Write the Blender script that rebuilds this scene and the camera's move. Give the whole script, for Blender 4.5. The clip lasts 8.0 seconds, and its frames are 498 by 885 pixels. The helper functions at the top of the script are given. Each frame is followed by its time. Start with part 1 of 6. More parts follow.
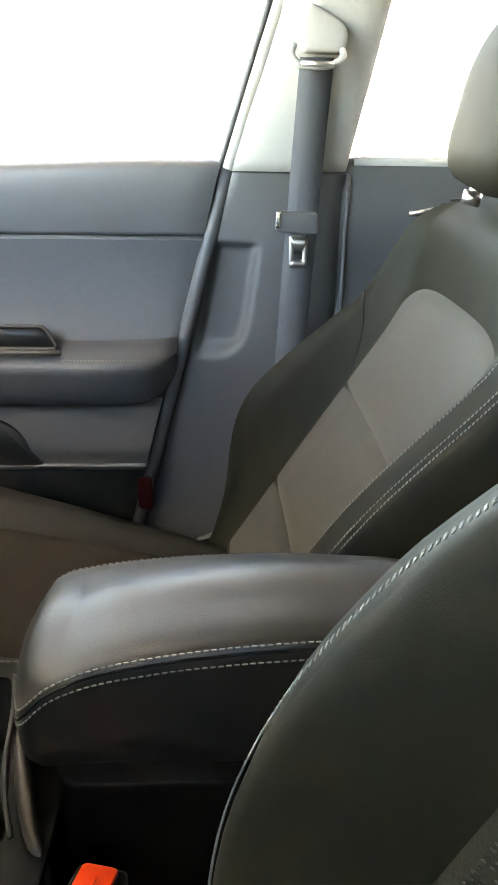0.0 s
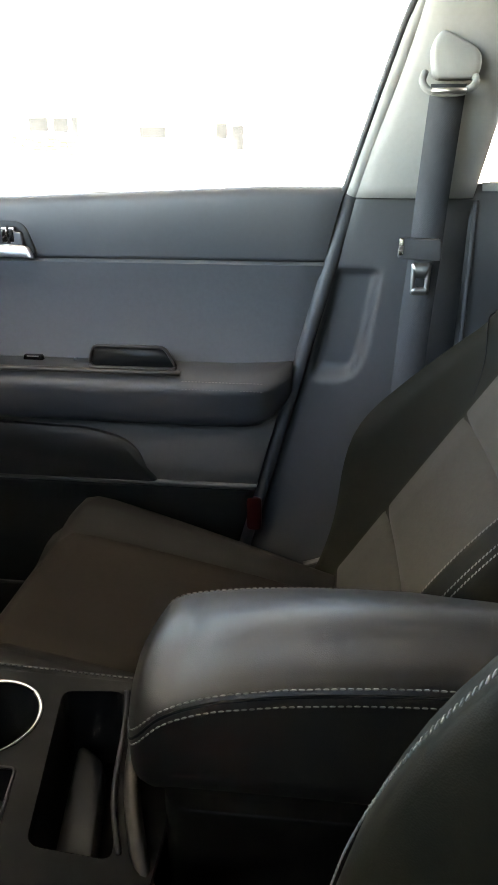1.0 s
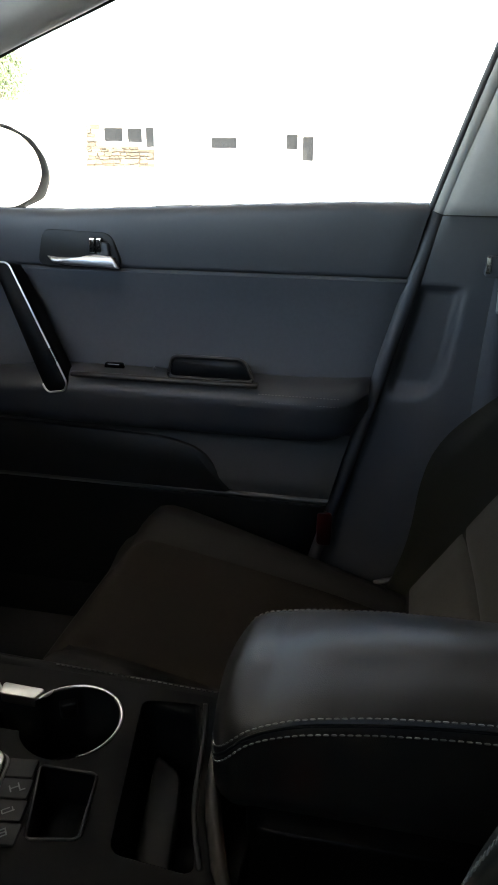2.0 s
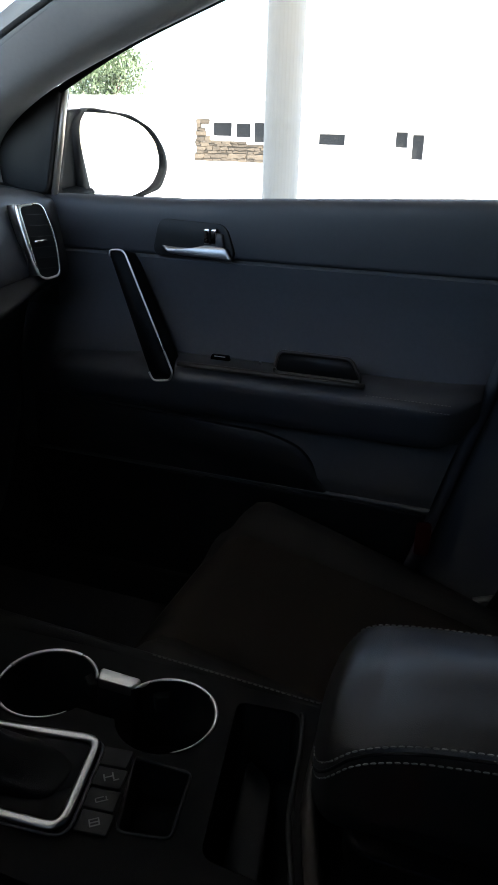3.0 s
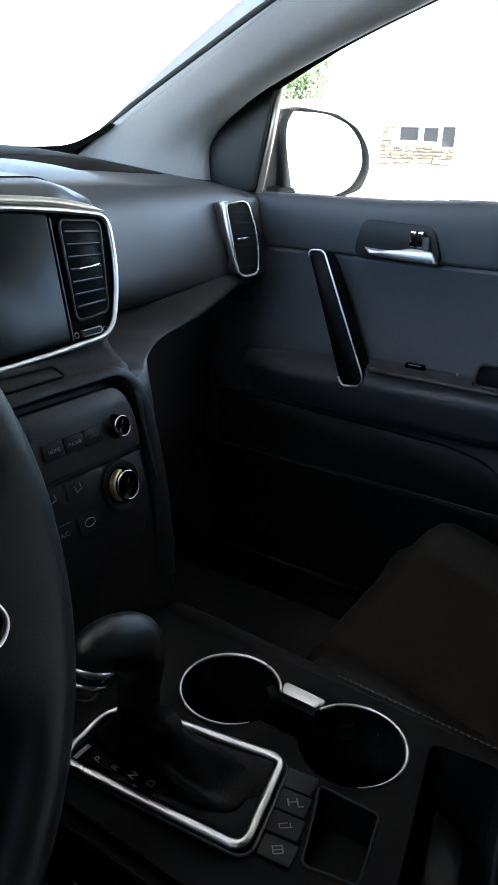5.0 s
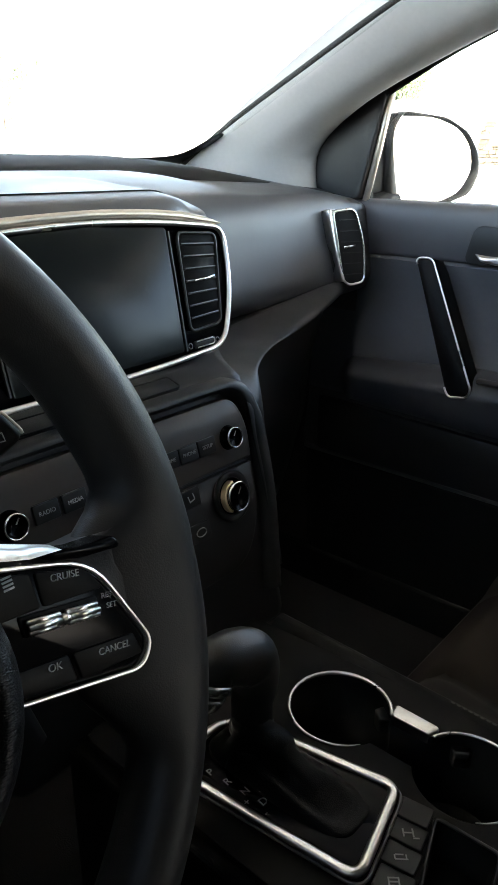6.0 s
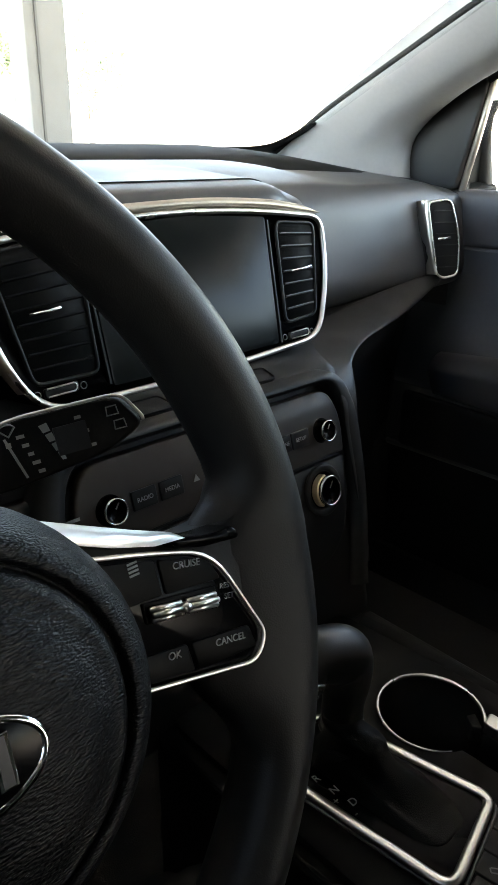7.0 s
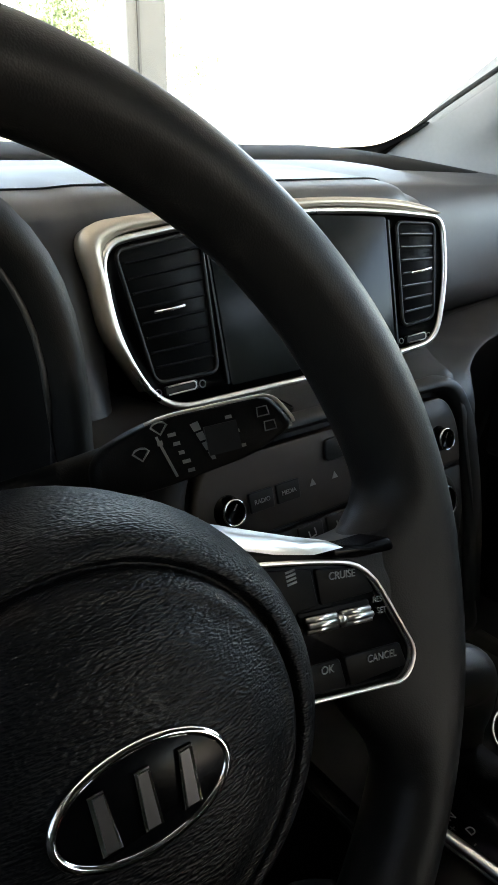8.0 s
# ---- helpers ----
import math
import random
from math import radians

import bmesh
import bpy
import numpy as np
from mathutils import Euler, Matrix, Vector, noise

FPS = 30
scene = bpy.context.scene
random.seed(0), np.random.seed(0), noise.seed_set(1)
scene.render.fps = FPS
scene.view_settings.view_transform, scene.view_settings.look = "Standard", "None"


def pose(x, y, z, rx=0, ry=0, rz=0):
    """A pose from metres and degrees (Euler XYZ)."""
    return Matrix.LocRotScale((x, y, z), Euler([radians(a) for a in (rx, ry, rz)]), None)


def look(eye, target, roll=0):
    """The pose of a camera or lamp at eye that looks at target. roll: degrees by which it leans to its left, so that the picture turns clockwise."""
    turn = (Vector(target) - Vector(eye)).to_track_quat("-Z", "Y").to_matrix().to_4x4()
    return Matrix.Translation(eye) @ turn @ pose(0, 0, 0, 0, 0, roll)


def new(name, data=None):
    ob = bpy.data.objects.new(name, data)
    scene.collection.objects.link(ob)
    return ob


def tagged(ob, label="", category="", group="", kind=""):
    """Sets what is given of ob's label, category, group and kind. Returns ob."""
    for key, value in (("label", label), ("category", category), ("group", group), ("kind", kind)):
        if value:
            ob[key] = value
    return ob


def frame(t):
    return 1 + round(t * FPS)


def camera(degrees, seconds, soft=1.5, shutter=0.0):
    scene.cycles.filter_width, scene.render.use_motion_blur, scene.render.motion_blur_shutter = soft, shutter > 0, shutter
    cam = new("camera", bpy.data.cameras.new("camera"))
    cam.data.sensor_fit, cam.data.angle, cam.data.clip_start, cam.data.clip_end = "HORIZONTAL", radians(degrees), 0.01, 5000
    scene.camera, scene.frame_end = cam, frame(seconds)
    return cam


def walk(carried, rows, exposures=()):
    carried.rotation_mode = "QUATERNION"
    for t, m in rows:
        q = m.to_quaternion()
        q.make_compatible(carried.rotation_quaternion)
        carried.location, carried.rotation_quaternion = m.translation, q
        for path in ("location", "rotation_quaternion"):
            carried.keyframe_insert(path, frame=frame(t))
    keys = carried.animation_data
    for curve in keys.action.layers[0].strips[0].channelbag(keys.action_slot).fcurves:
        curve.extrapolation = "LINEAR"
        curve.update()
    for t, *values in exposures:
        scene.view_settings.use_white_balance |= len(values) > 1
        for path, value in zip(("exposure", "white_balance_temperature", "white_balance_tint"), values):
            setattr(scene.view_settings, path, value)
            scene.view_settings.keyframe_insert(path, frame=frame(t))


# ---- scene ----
cam = camera(38.0, 8.0, soft=1.5)
PATH = [
    (0, (-0.357, 0.132, 1.177), (1.4795, 0.0668, 0.3878), 0.86),
    (0.5, (-0.355, 0.138, 1.183), (1.4882, 0.1956, 0.4088), 0.74),
    (1, (-0.354, 0.142, 1.1875), (1.4868, 0.3671, 0.4387), -0.04),
    (1.5, (-0.356, 0.149, 1.197), (1.4763, 0.463, 0.4594), -0.6),
    (2.8, (-0.347, 0.192, 1.186), (1.436, 0.738, 0.464), 2.3),
    (3, (-0.343, 0.193, 1.188), (1.412, 0.805, 0.45), 1.7),
    (3.5, (-0.334, 0.199, 1.182), (1.368, 0.929, 0.428), 1.3),
    (4, (-0.334, 0.211, 1.18), (1.322, 1.047, 0.432), 0.8),
    (4.2, (-0.3332, 0.2170, 1.1796), (1.3150, 1.0624, 0.4254), 0.8),
    (4.5, (-0.332, 0.226, 1.179), (1.273, 1.162, 0.436), 0.8),
    (4.7, (-0.331, 0.234, 1.177), (1.264, 1.186, 0.437), 1.5),
    (5.8, (-0.341, 0.263, 1.186), (1.107, 1.425, 0.442), 1.4),
    (6, (-0.341, 0.268, 1.185), (1.09, 1.454, 0.445), 0.9),
    (6.5, (-0.348, 0.279, 1.184), (1.003, 1.548, 0.433), 0.6),
    (7, (-0.351, 0.288, 1.182), (0.946, 1.606, 0.42), 0.8),
    (7.5, (-0.358, 0.302, 1.182), (0.862, 1.692, 0.421), 1.1),
    (8, (-0.366, 0.315, 1.178), (0.77, 1.776, 0.42), 0.6),
]
walk(cam, [(t, look(e, g, r)) for t, e, g, r in PATH],
     exposures=[(0.0, 6.95, 9000, 12), (0.5, 6.5, 8800, 12), (1.0, 6.1, 8500, 12), (1.5, 5.5, 8200, 12), (2.8, 3.48, 6700, 12), (3.0, 3.45, 6600, 12), (3.5, 3.62, 6300, 12), (4.5, 4.25, 6200, 12), (6.0, 4.8, 7500, 12), (8.0, 4.75, 7900, 12)])

# ---- daylight ----
SUN_DIR = Vector((-0.25, -0.6, 1.0)).normalized()
world = bpy.data.worlds.new("sky")
scene.world = world
world.use_nodes = True
wn = world.node_tree.nodes
sky = wn.new("ShaderNodeTexSky")
sky.sky_type = 'NISHITA'
sky.sun_disc = False
sky.sun_elevation = math.asin(SUN_DIR.z)
sky.sun_rotation = math.atan2(SUN_DIR.x, SUN_DIR.y)
wn["Background"].inputs["Strength"].default_value = 0.13
world.node_tree.links.new(sky.outputs[0], wn["Background"].inputs[0])
sun_data = bpy.data.lights.new("sun", 'SUN')
sun_data.energy, sun_data.angle, sun_data.color = 4.2, radians(0.5), (1.0, 0.95, 0.88)
sun = new("sun", sun_data)
sun.matrix_world = look(SUN_DIR * 30, (0, 0, 0))


# ---- materials ----
def material(name, color, rough=0.5, metal=0.0, vary=0.12, scale=40.0, bump=0.0, bump_scale=600.0, pattern="noise",
             coat=0.0, random_tone=0.0, sheen=0.0, spec=0.5):
    """Base colour with two scales of variation, roughness wear and fine relief, in object space metres."""
    m = bpy.data.materials.new(name)
    m.use_nodes = True
    n, l = m.node_tree.nodes, m.node_tree.links
    b = n["Principled BSDF"]
    b.inputs["Metallic"].default_value = metal
    b.inputs["Coat Weight"].default_value = coat
    b.inputs["Sheen Weight"].default_value = sheen
    b.inputs["Specular IOR Level"].default_value = spec
    tc = n.new("ShaderNodeTexCoord")
    big = n.new("ShaderNodeTexNoise")
    big.inputs["Scale"].default_value, big.inputs["Detail"].default_value = scale * 0.2, 3
    fine = n.new("ShaderNodeTexNoise")
    fine.inputs["Scale"].default_value, fine.inputs["Detail"].default_value = scale * 4, 4
    for t in (big, fine):
        l.new(tc.outputs["Object"], t.inputs["Vector"])
    add = n.new("ShaderNodeMath")
    add.operation = 'ADD'
    l.new(big.outputs[0], add.inputs[0]), l.new(fine.outputs[0], add.inputs[1])
    ramp = n.new("ShaderNodeMapRange")
    ramp.inputs[1].default_value, ramp.inputs[2].default_value = 0.5, 1.5
    ramp.inputs[3].default_value, ramp.inputs[4].default_value = 1 - vary, 1 + vary
    l.new(add.outputs[0], ramp.inputs[0])
    tone = ramp.outputs[0]
    if random_tone:
        info = n.new("ShaderNodeObjectInfo")
        r2 = n.new("ShaderNodeMapRange")
        r2.inputs[3].default_value, r2.inputs[4].default_value = 1 - random_tone, 1 + random_tone
        l.new(info.outputs["Random"], r2.inputs[0])
        mul = n.new("ShaderNodeMath")
        mul.operation = 'MULTIPLY'
        l.new(tone, mul.inputs[0]), l.new(r2.outputs[0], mul.inputs[1])
        tone = mul.outputs[0]
    vm = n.new("ShaderNodeVectorMath")
    vm.operation = 'SCALE'
    vm.inputs[0].default_value = color[:3]
    l.new(tone, vm.inputs["Scale"])
    l.new(vm.outputs[0], b.inputs["Base Color"])
    rr = n.new("ShaderNodeMapRange")
    rr.inputs[1].default_value, rr.inputs[2].default_value = 0.3, 0.7
    rr.inputs[3].default_value, rr.inputs[4].default_value = max(0.02, rough - min(0.07, vary * 0.6)), min(1, rough + min(0.07, vary * 0.6))
    l.new(big.outputs[0], rr.inputs[0]), l.new(rr.outputs[0], b.inputs["Roughness"])
    if bump:
        if pattern == "leather":
            tex = n.new("ShaderNodeTexVoronoi")
            tex.feature = 'SMOOTH_F1'
            tex.inputs["Scale"].default_value = bump_scale
            tex.inputs["Smoothness"].default_value = 0.4
        elif pattern == "weave":
            tex = n.new("ShaderNodeTexChecker")
            tex.inputs["Scale"].default_value = bump_scale
        else:
            tex = n.new("ShaderNodeTexNoise")
            tex.inputs["Scale"].default_value, tex.inputs["Detail"].default_value = bump_scale, 0.6 if pattern == "wrinkle" else 2
        if pattern == "wrinkle":
            squeeze = n.new("ShaderNodeMapping")
            squeeze.inputs["Scale"].default_value = (0.40, 1.25, 1.25)
            l.new(tc.outputs["Object"], squeeze.inputs["Vector"])
            l.new(squeeze.outputs[0], tex.inputs["Vector"])
        else:
            l.new(tc.outputs["Object"], tex.inputs["Vector"])
        bp = n.new("ShaderNodeBump")
        bp.inputs["Strength"].default_value, bp.inputs["Distance"].default_value = bump, 0.001
        l.new(tex.outputs[1] if pattern == "weave" else tex.outputs[0], bp.inputs["Height"])
        l.new(bp.outputs[0], b.inputs["Normal"])
    return m


PLASTIC = material("grained_black_plastic", (0.0115, 0.011, 0.0105), 0.5, bump=0.15, bump_scale=1600, spec=0.2)
# Soft trim and door tones are raised to stand in for lens glare.
SOFT = material("soft_touch_dark_grey", (0.040, 0.0405, 0.043), 0.55, bump=0.12, bump_scale=1400, vary=0.1, spec=0.4)
DOOR_MID = material("charcoal_door_trim", (0.046, 0.0475, 0.051), 0.6, bump=0.12, bump_scale=1500, spec=0.35)
TAUPE = material("satin_dark_taupe", (0.034, 0.028, 0.0235), 0.42, bump=0.08, bump_scale=1600, spec=0.22)
LEATHER = material("black_leather", (0.015, 0.0132, 0.0112), 0.42, bump=0.1, bump_scale=1300, pattern="leather", vary=0.12, spec=0.34)
# Wheel and hub kept dull to stand in for an unmodelled driver's shade.
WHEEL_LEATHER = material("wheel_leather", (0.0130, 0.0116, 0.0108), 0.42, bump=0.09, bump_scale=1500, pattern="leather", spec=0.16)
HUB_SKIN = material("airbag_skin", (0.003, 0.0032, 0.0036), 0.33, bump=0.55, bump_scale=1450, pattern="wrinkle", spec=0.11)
SEAT_LEATHER = material("seat_leather", (0.0120, 0.0108, 0.0074), 0.60, bump=0.08, bump_scale=1200, pattern="leather", vary=0.12, spec=0.06)
SEAT_CLOTH = material("seat_cloth", (0.043, 0.0395, 0.0325), 0.88, bump=0.2, bump_scale=1200, pattern="weave", vary=0.18, sheen=0.05, spec=0.2)
# Darker than SEAT_CLOTH: the low cushion's shade is put into the colour.
CUSHION_CLOTH = material("shade_toned_cushion_cloth", (0.0165, 0.0125, 0.0095), 0.9, bump=0.2, bump_scale=1200, pattern="weave", vary=0.18, spec=0.1)
PILLAR = material("pale_grey_pillar_trim", (0.220, 0.217, 0.208), 0.75, bump=0.3, bump_scale=1800, vary=0.06, spec=0.2)
HEADLINER = material("assumed_dark_headliner", (0.07, 0.068, 0.066), 0.9, bump=0.3, bump_scale=900, vary=0.06)
SILVER = material("satin_silver", (0.62, 0.6, 0.57), 0.28, metal=1.0, vary=0.04)
CHROME = material("chrome", (0.8, 0.8, 0.8), 0.08, metal=1.0, vary=0.03)
BADGE_GREY = material("dark_grey_metal", (0.055, 0.055, 0.058), 0.3, metal=0.9, vary=0.05)
LEVER = material("satin_grey_lever", (0.38, 0.37, 0.36), 0.36, metal=1.0, vary=0.05)
BRONZE = material("brushed_champagne", (0.42, 0.365, 0.295), 0.42, metal=0.7, vary=0.06)
GLOSS = material("gloss_black", (0.0018, 0.0018, 0.002), 0.2, vary=0.05, spec=0.045)
SCREEN = material("display_glass", (0.008, 0.0095, 0.009), 0.20, vary=0.03, spec=0.08)
RUBBER = material("black_rubber", (0.006, 0.006, 0.006), 0.7, bump=0.1, spec=0.15)
THREAD = material("grey_thread", (0.14, 0.134, 0.122), 0.8)
RIB_THREAD = material("olive_rib_thread", (0.034, 0.032, 0.025), 0.85)
LETTER = material("pale_lettering", (0.19, 0.19, 0.185), 0.6)
# Darker copy of LETTER for the stalk marks.
DIM_LETTER = material("dim_lettering", (0.10, 0.098, 0.09), 0.6)
PALE_SILVER = material("pale_silver", (0.76, 0.76, 0.75), 0.42, metal=1.0, vary=0.04)
WEBBING = material("grey_webbing", (0.043, 0.045, 0.050), 0.8, bump=0.4, bump_scale=900, pattern="weave", spec=0.2)
RED_PLASTIC = material("red_button", (0.70, 0.05, 0.015), 0.35)
DIM_RED = material("dark_red_lens", (0.022, 0.002, 0.002), 0.4, spec=0.15)
DASH_TOP = material("dash_skin", (0.032, 0.032, 0.034), 0.45, bump=0.06, bump_scale=1500, vary=0.1)
# Blacker than real plastic: shade low in the cabin is put into the colour.
CONSOLE = material("shade_darkened_console", (0.0038, 0.0034, 0.0031), 0.46, bump=0.1, bump_scale=1600, spec=0.05)
CARPET = material("black_carpet", (0.04, 0.038, 0.036), 0.95, bump=0.6, bump_scale=500, spec=0.05)
PAINT = material("car_paint", (0.7, 0.7, 0.7), 0.25, coat=0.6, vary=0.03)
CONCRETE = material("pale_concrete", (0.5, 0.48, 0.45), 0.9, scale=1.2, bump=0.3, bump_scale=60)
STEEL_GREY = material("grey_painted_steel", (0.095, 0.095, 0.092), 0.6, scale=3, bump=0.2, bump_scale=80)
COLUMN = material("white_painted_column", (0.29, 0.268, 0.245), 0.7, scale=3, bump=0.2, bump_scale=80)
STONE = material("sandstone", (0.075, 0.057, 0.038), 0.9, scale=2.5, bump=0.4, bump_scale=40, vary=0.35, random_tone=0.35)
MORTAR = material("brown_mortar", (0.060, 0.048, 0.034), 0.95, scale=3, bump=0.3, bump_scale=60)
RENDER_WALL = material("cream_render", (0.7, 0.66, 0.58), 0.9, scale=1.5, bump=0.2, bump_scale=60)
DARK_GLASS = material("dark_window_glass", (0.018, 0.019, 0.020), 0.3, vary=0.2, scale=2, spec=0.1)
BARK = material("bark", (0.16, 0.12, 0.09), 0.95, scale=8, bump=0.6, bump_scale=60)
LEAF = material("leaf_green", (0.075, 0.105, 0.048), 0.6, scale=6, vary=0.35)

# Lower door panel paled for the same glare.
DOOR_LOW = material("dark_grey_door_plastic", (0.046, 0.045, 0.044), 0.5, bump=0.15, bump_scale=1600, spec=0.35)
PATTERN_CLOTH = material("patterned_dark_cloth", (0.025, 0.0235, 0.0165), 0.9, bump=1.0, bump_scale=330, pattern="weave", vary=0.25, scale=120, spec=0.15)
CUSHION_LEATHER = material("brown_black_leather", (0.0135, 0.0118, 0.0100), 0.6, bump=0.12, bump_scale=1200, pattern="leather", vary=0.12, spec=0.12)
SATIN_STRIP = material("satin_grey_strip", (0.062, 0.060, 0.058), 0.45, vary=0.05, spec=0.35)
GOLD = material("pale_gold_metal", (0.88, 0.72, 0.48), 0.28, metal=0.85, vary=0.05)
# Gaiter and keys likewise sunk towards black to carry shade.
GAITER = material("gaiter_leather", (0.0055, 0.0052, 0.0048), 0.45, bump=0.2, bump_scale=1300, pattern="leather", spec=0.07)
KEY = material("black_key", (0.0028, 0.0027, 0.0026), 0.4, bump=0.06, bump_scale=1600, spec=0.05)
CANOPY_STEEL = material("shaded_sheet_steel", (0.20, 0.20, 0.195), 0.7, scale=3, bump=0.2, bump_scale=80)
MIRROR = bpy.data.materials.new("mirror_silver")
MIRROR.use_nodes = True
MIRROR.node_tree.nodes["Principled BSDF"].inputs["Metallic"].default_value = 1.0
MIRROR.node_tree.nodes["Principled BSDF"].inputs["Roughness"].default_value = 0.01
MIRROR.node_tree.nodes["Principled BSDF"].inputs["Base Color"].default_value = (0.85, 0.87, 0.88, 1)

GLASS = bpy.data.materials.new("window_glass")
GLASS.use_nodes = True
gn, gl = GLASS.node_tree.nodes, GLASS.node_tree.links
clear, shine, blend, fres = (gn.new(k) for k in ("ShaderNodeBsdfTransparent", "ShaderNodeBsdfGlossy", "ShaderNodeMixShader", "ShaderNodeLayerWeight"))
clear.inputs[0].default_value = (0.94, 0.96, 0.95, 1)
shine.inputs["Roughness"].default_value = 0.02
gloss_amount = gn.new("ShaderNodeMapRange")
gloss_amount.inputs[1].default_value, gloss_amount.inputs[2].default_value = 0.6, 1.0
gloss_amount.inputs[3].default_value, gloss_amount.inputs[4].default_value = 0.02, 0.25
gl.new(fres.outputs["Facing"], gloss_amount.inputs[0])
gl.new(gloss_amount.outputs[0], blend.inputs[0]), gl.new(clear.outputs[0], blend.inputs[1]), gl.new(shine.outputs[0], blend.inputs[2])
gl.new(blend.outputs[0], gn["Material Output"].inputs[0])


# Glass tints below are added to shape the cabin light, not known tints.
DIMMED_GLASS = GLASS.copy()
DIMMED_GLASS.name = "light_cutting_glass"
[k for k in DIMMED_GLASS.node_tree.nodes if k.bl_idname == "ShaderNodeBsdfTransparent"][0].inputs[0].default_value = (0.06, 0.065, 0.065, 1)
SIDE_GLASS = GLASS.copy()
SIDE_GLASS.name = "side_glass"
[k for k in SIDE_GLASS.node_tree.nodes if k.bl_idname == "ShaderNodeBsdfTransparent"][0].inputs[0].default_value = (0.38, 0.385, 0.375, 1)


REAR_GLASS = GLASS.copy()
REAR_GLASS.name = "dimmed_rear_glass"
[k for k in REAR_GLASS.node_tree.nodes if k.bl_idname == "ShaderNodeBsdfTransparent"][0].inputs[0].default_value = (0.28, 0.29, 0.29, 1)


# ---- building helpers ----
def thing(name, label, category, at=(0, 0, 0), group="", kind=""):
    ob = new(name)
    ob.location = at
    return tagged(ob, label, category, group, kind)


def part(name, bm, mat, parent, label="", m=None, smooth=True, bevel=0.0, solid=0.0, kind=""):
    """Links a bmesh, given in world metres (or moved there by m), as one mesh object under a thing or a part."""
    if m is not None:
        bmesh.ops.transform(bm, matrix=m, verts=bm.verts)
    bmesh.ops.recalc_face_normals(bm, faces=bm.faces)
    me = bpy.data.meshes.new(name)
    bm.to_mesh(me)
    bm.free()
    me.materials.append(mat)
    if smooth:
        me.polygons.foreach_set("use_smooth", [True] * len(me.polygons))
    ob = new(name, me)
    if parent is not None:
        bpy.context.view_layer.update()
        ob.parent = parent
        ob.matrix_parent_inverse = parent.matrix_world.inverted()
    if solid:
        s = ob.modifiers.new("thickness", 'SOLIDIFY')
        s.thickness, s.offset = solid, -1
    if bevel:
        b = ob.modifiers.new("edges", 'BEVEL')
        b.width, b.segments, b.limit_method, b.angle_limit = bevel, 3, 'ANGLE', radians(35)
    if smooth and (bevel or solid):
        w = ob.modifiers.new("shade", 'WEIGHTED_NORMAL')
        w.keep_sharp = True
    return tagged(ob, label, "", "", kind)


def spline(pts, n, closed=False):
    """n points along a smooth curve through pts."""
    p = [Vector(q) for q in pts]
    k = len(p)
    spans = k if closed else k - 1
    out = []
    for i in range(n):
        f = i * spans / (n if closed else n - 1)
        a = min(int(f), spans - 1)
        t = f - a
        if closed:
            q = [p[(a + j - 1) % k] for j in range(4)]
        else:
            q = [p[max(0, min(k - 1, a + j - 1))] for j in range(4)]
        out.append(0.5 * (2 * q[1] + (q[2] - q[0]) * t + (2 * q[0] - 5 * q[1] + 4 * q[2] - q[3]) * t * t
                          + (3 * q[1] - q[0] - 3 * q[2] + q[3]) * t ** 3))
    return out


def loft(rings, closed=True, caps=True, loop=False):
    """A skin over rings of equally many points. closed: each ring is a loop; loop: the last ring joins the first."""
    bm = bmesh.new()
    vs = [[bm.verts.new(p) for p in r] for r in rings]
    k = len(vs[0])
    pairs = list(zip(vs, vs[1:])) + ([(vs[-1], vs[0])] if loop else [])
    for a, b in pairs:
        for i in range(k if closed else k - 1):
            j = (i + 1) % k
            bm.faces.new((a[i], a[j], b[j], b[i]))
    if caps and closed and not loop:
        bm.faces.new(vs[0][::-1])
        bm.faces.new(vs[-1])
    return bm


def rounded(pts, r, seg=5):
    """A polygon's corners rounded by r (a number, or one for each corner)."""
    out = []
    k = len(pts)
    for i in range(k):
        p, a, b = Vector(pts[i]), Vector(pts[i - 1]), Vector(pts[(i + 1) % k])
        ri = r[i] if isinstance(r, (list, tuple)) else r
        da, db = (a - p), (b - p)
        c = min(ri, da.length * 0.49, db.length * 0.49)
        s, e = p + da.normalized() * c, p + db.normalized() * c
        for j in range(seg + 1):
            t = j / seg
            out.append((1 - t) ** 2 * s + 2 * t * (1 - t) * p + t * t * e)
    return out


def slab(poly, z0, z1, edge=0.0):
    """A flat plate over a 2D polygon between two heights, its upper rim rounded by edge."""
    rings = [[Vector((p[0], p[1], z0)) for p in poly]]
    if edge:
        cx = sum(p[0] for p in poly) / len(poly)
        cy = sum(p[1] for p in poly) / len(poly)
        ext = max(max(abs(p[0] - cx), abs(p[1] - cy)) for p in poly)
        for a in (0, 30, 60, 90):
            k = 1 - edge * (1 - math.cos(radians(a))) / ext
            rings.append([Vector((cx + (p[0] - cx) * k, cy + (p[1] - cy) * k, z1 - edge + edge * math.sin(radians(a)))) for p in poly])
    else:
        rings.append([Vector((p[0], p[1], z1)) for p in poly])
    return loft(rings)


def box(sx, sy, sz, c=(0, 0, 0)):
    bm = bmesh.new()
    bmesh.ops.create_cube(bm, size=1)
    bmesh.ops.scale(bm, vec=(sx, sy, sz), verts=bm.verts)
    bmesh.ops.translate(bm, vec=c, verts=bm.verts)
    return bm


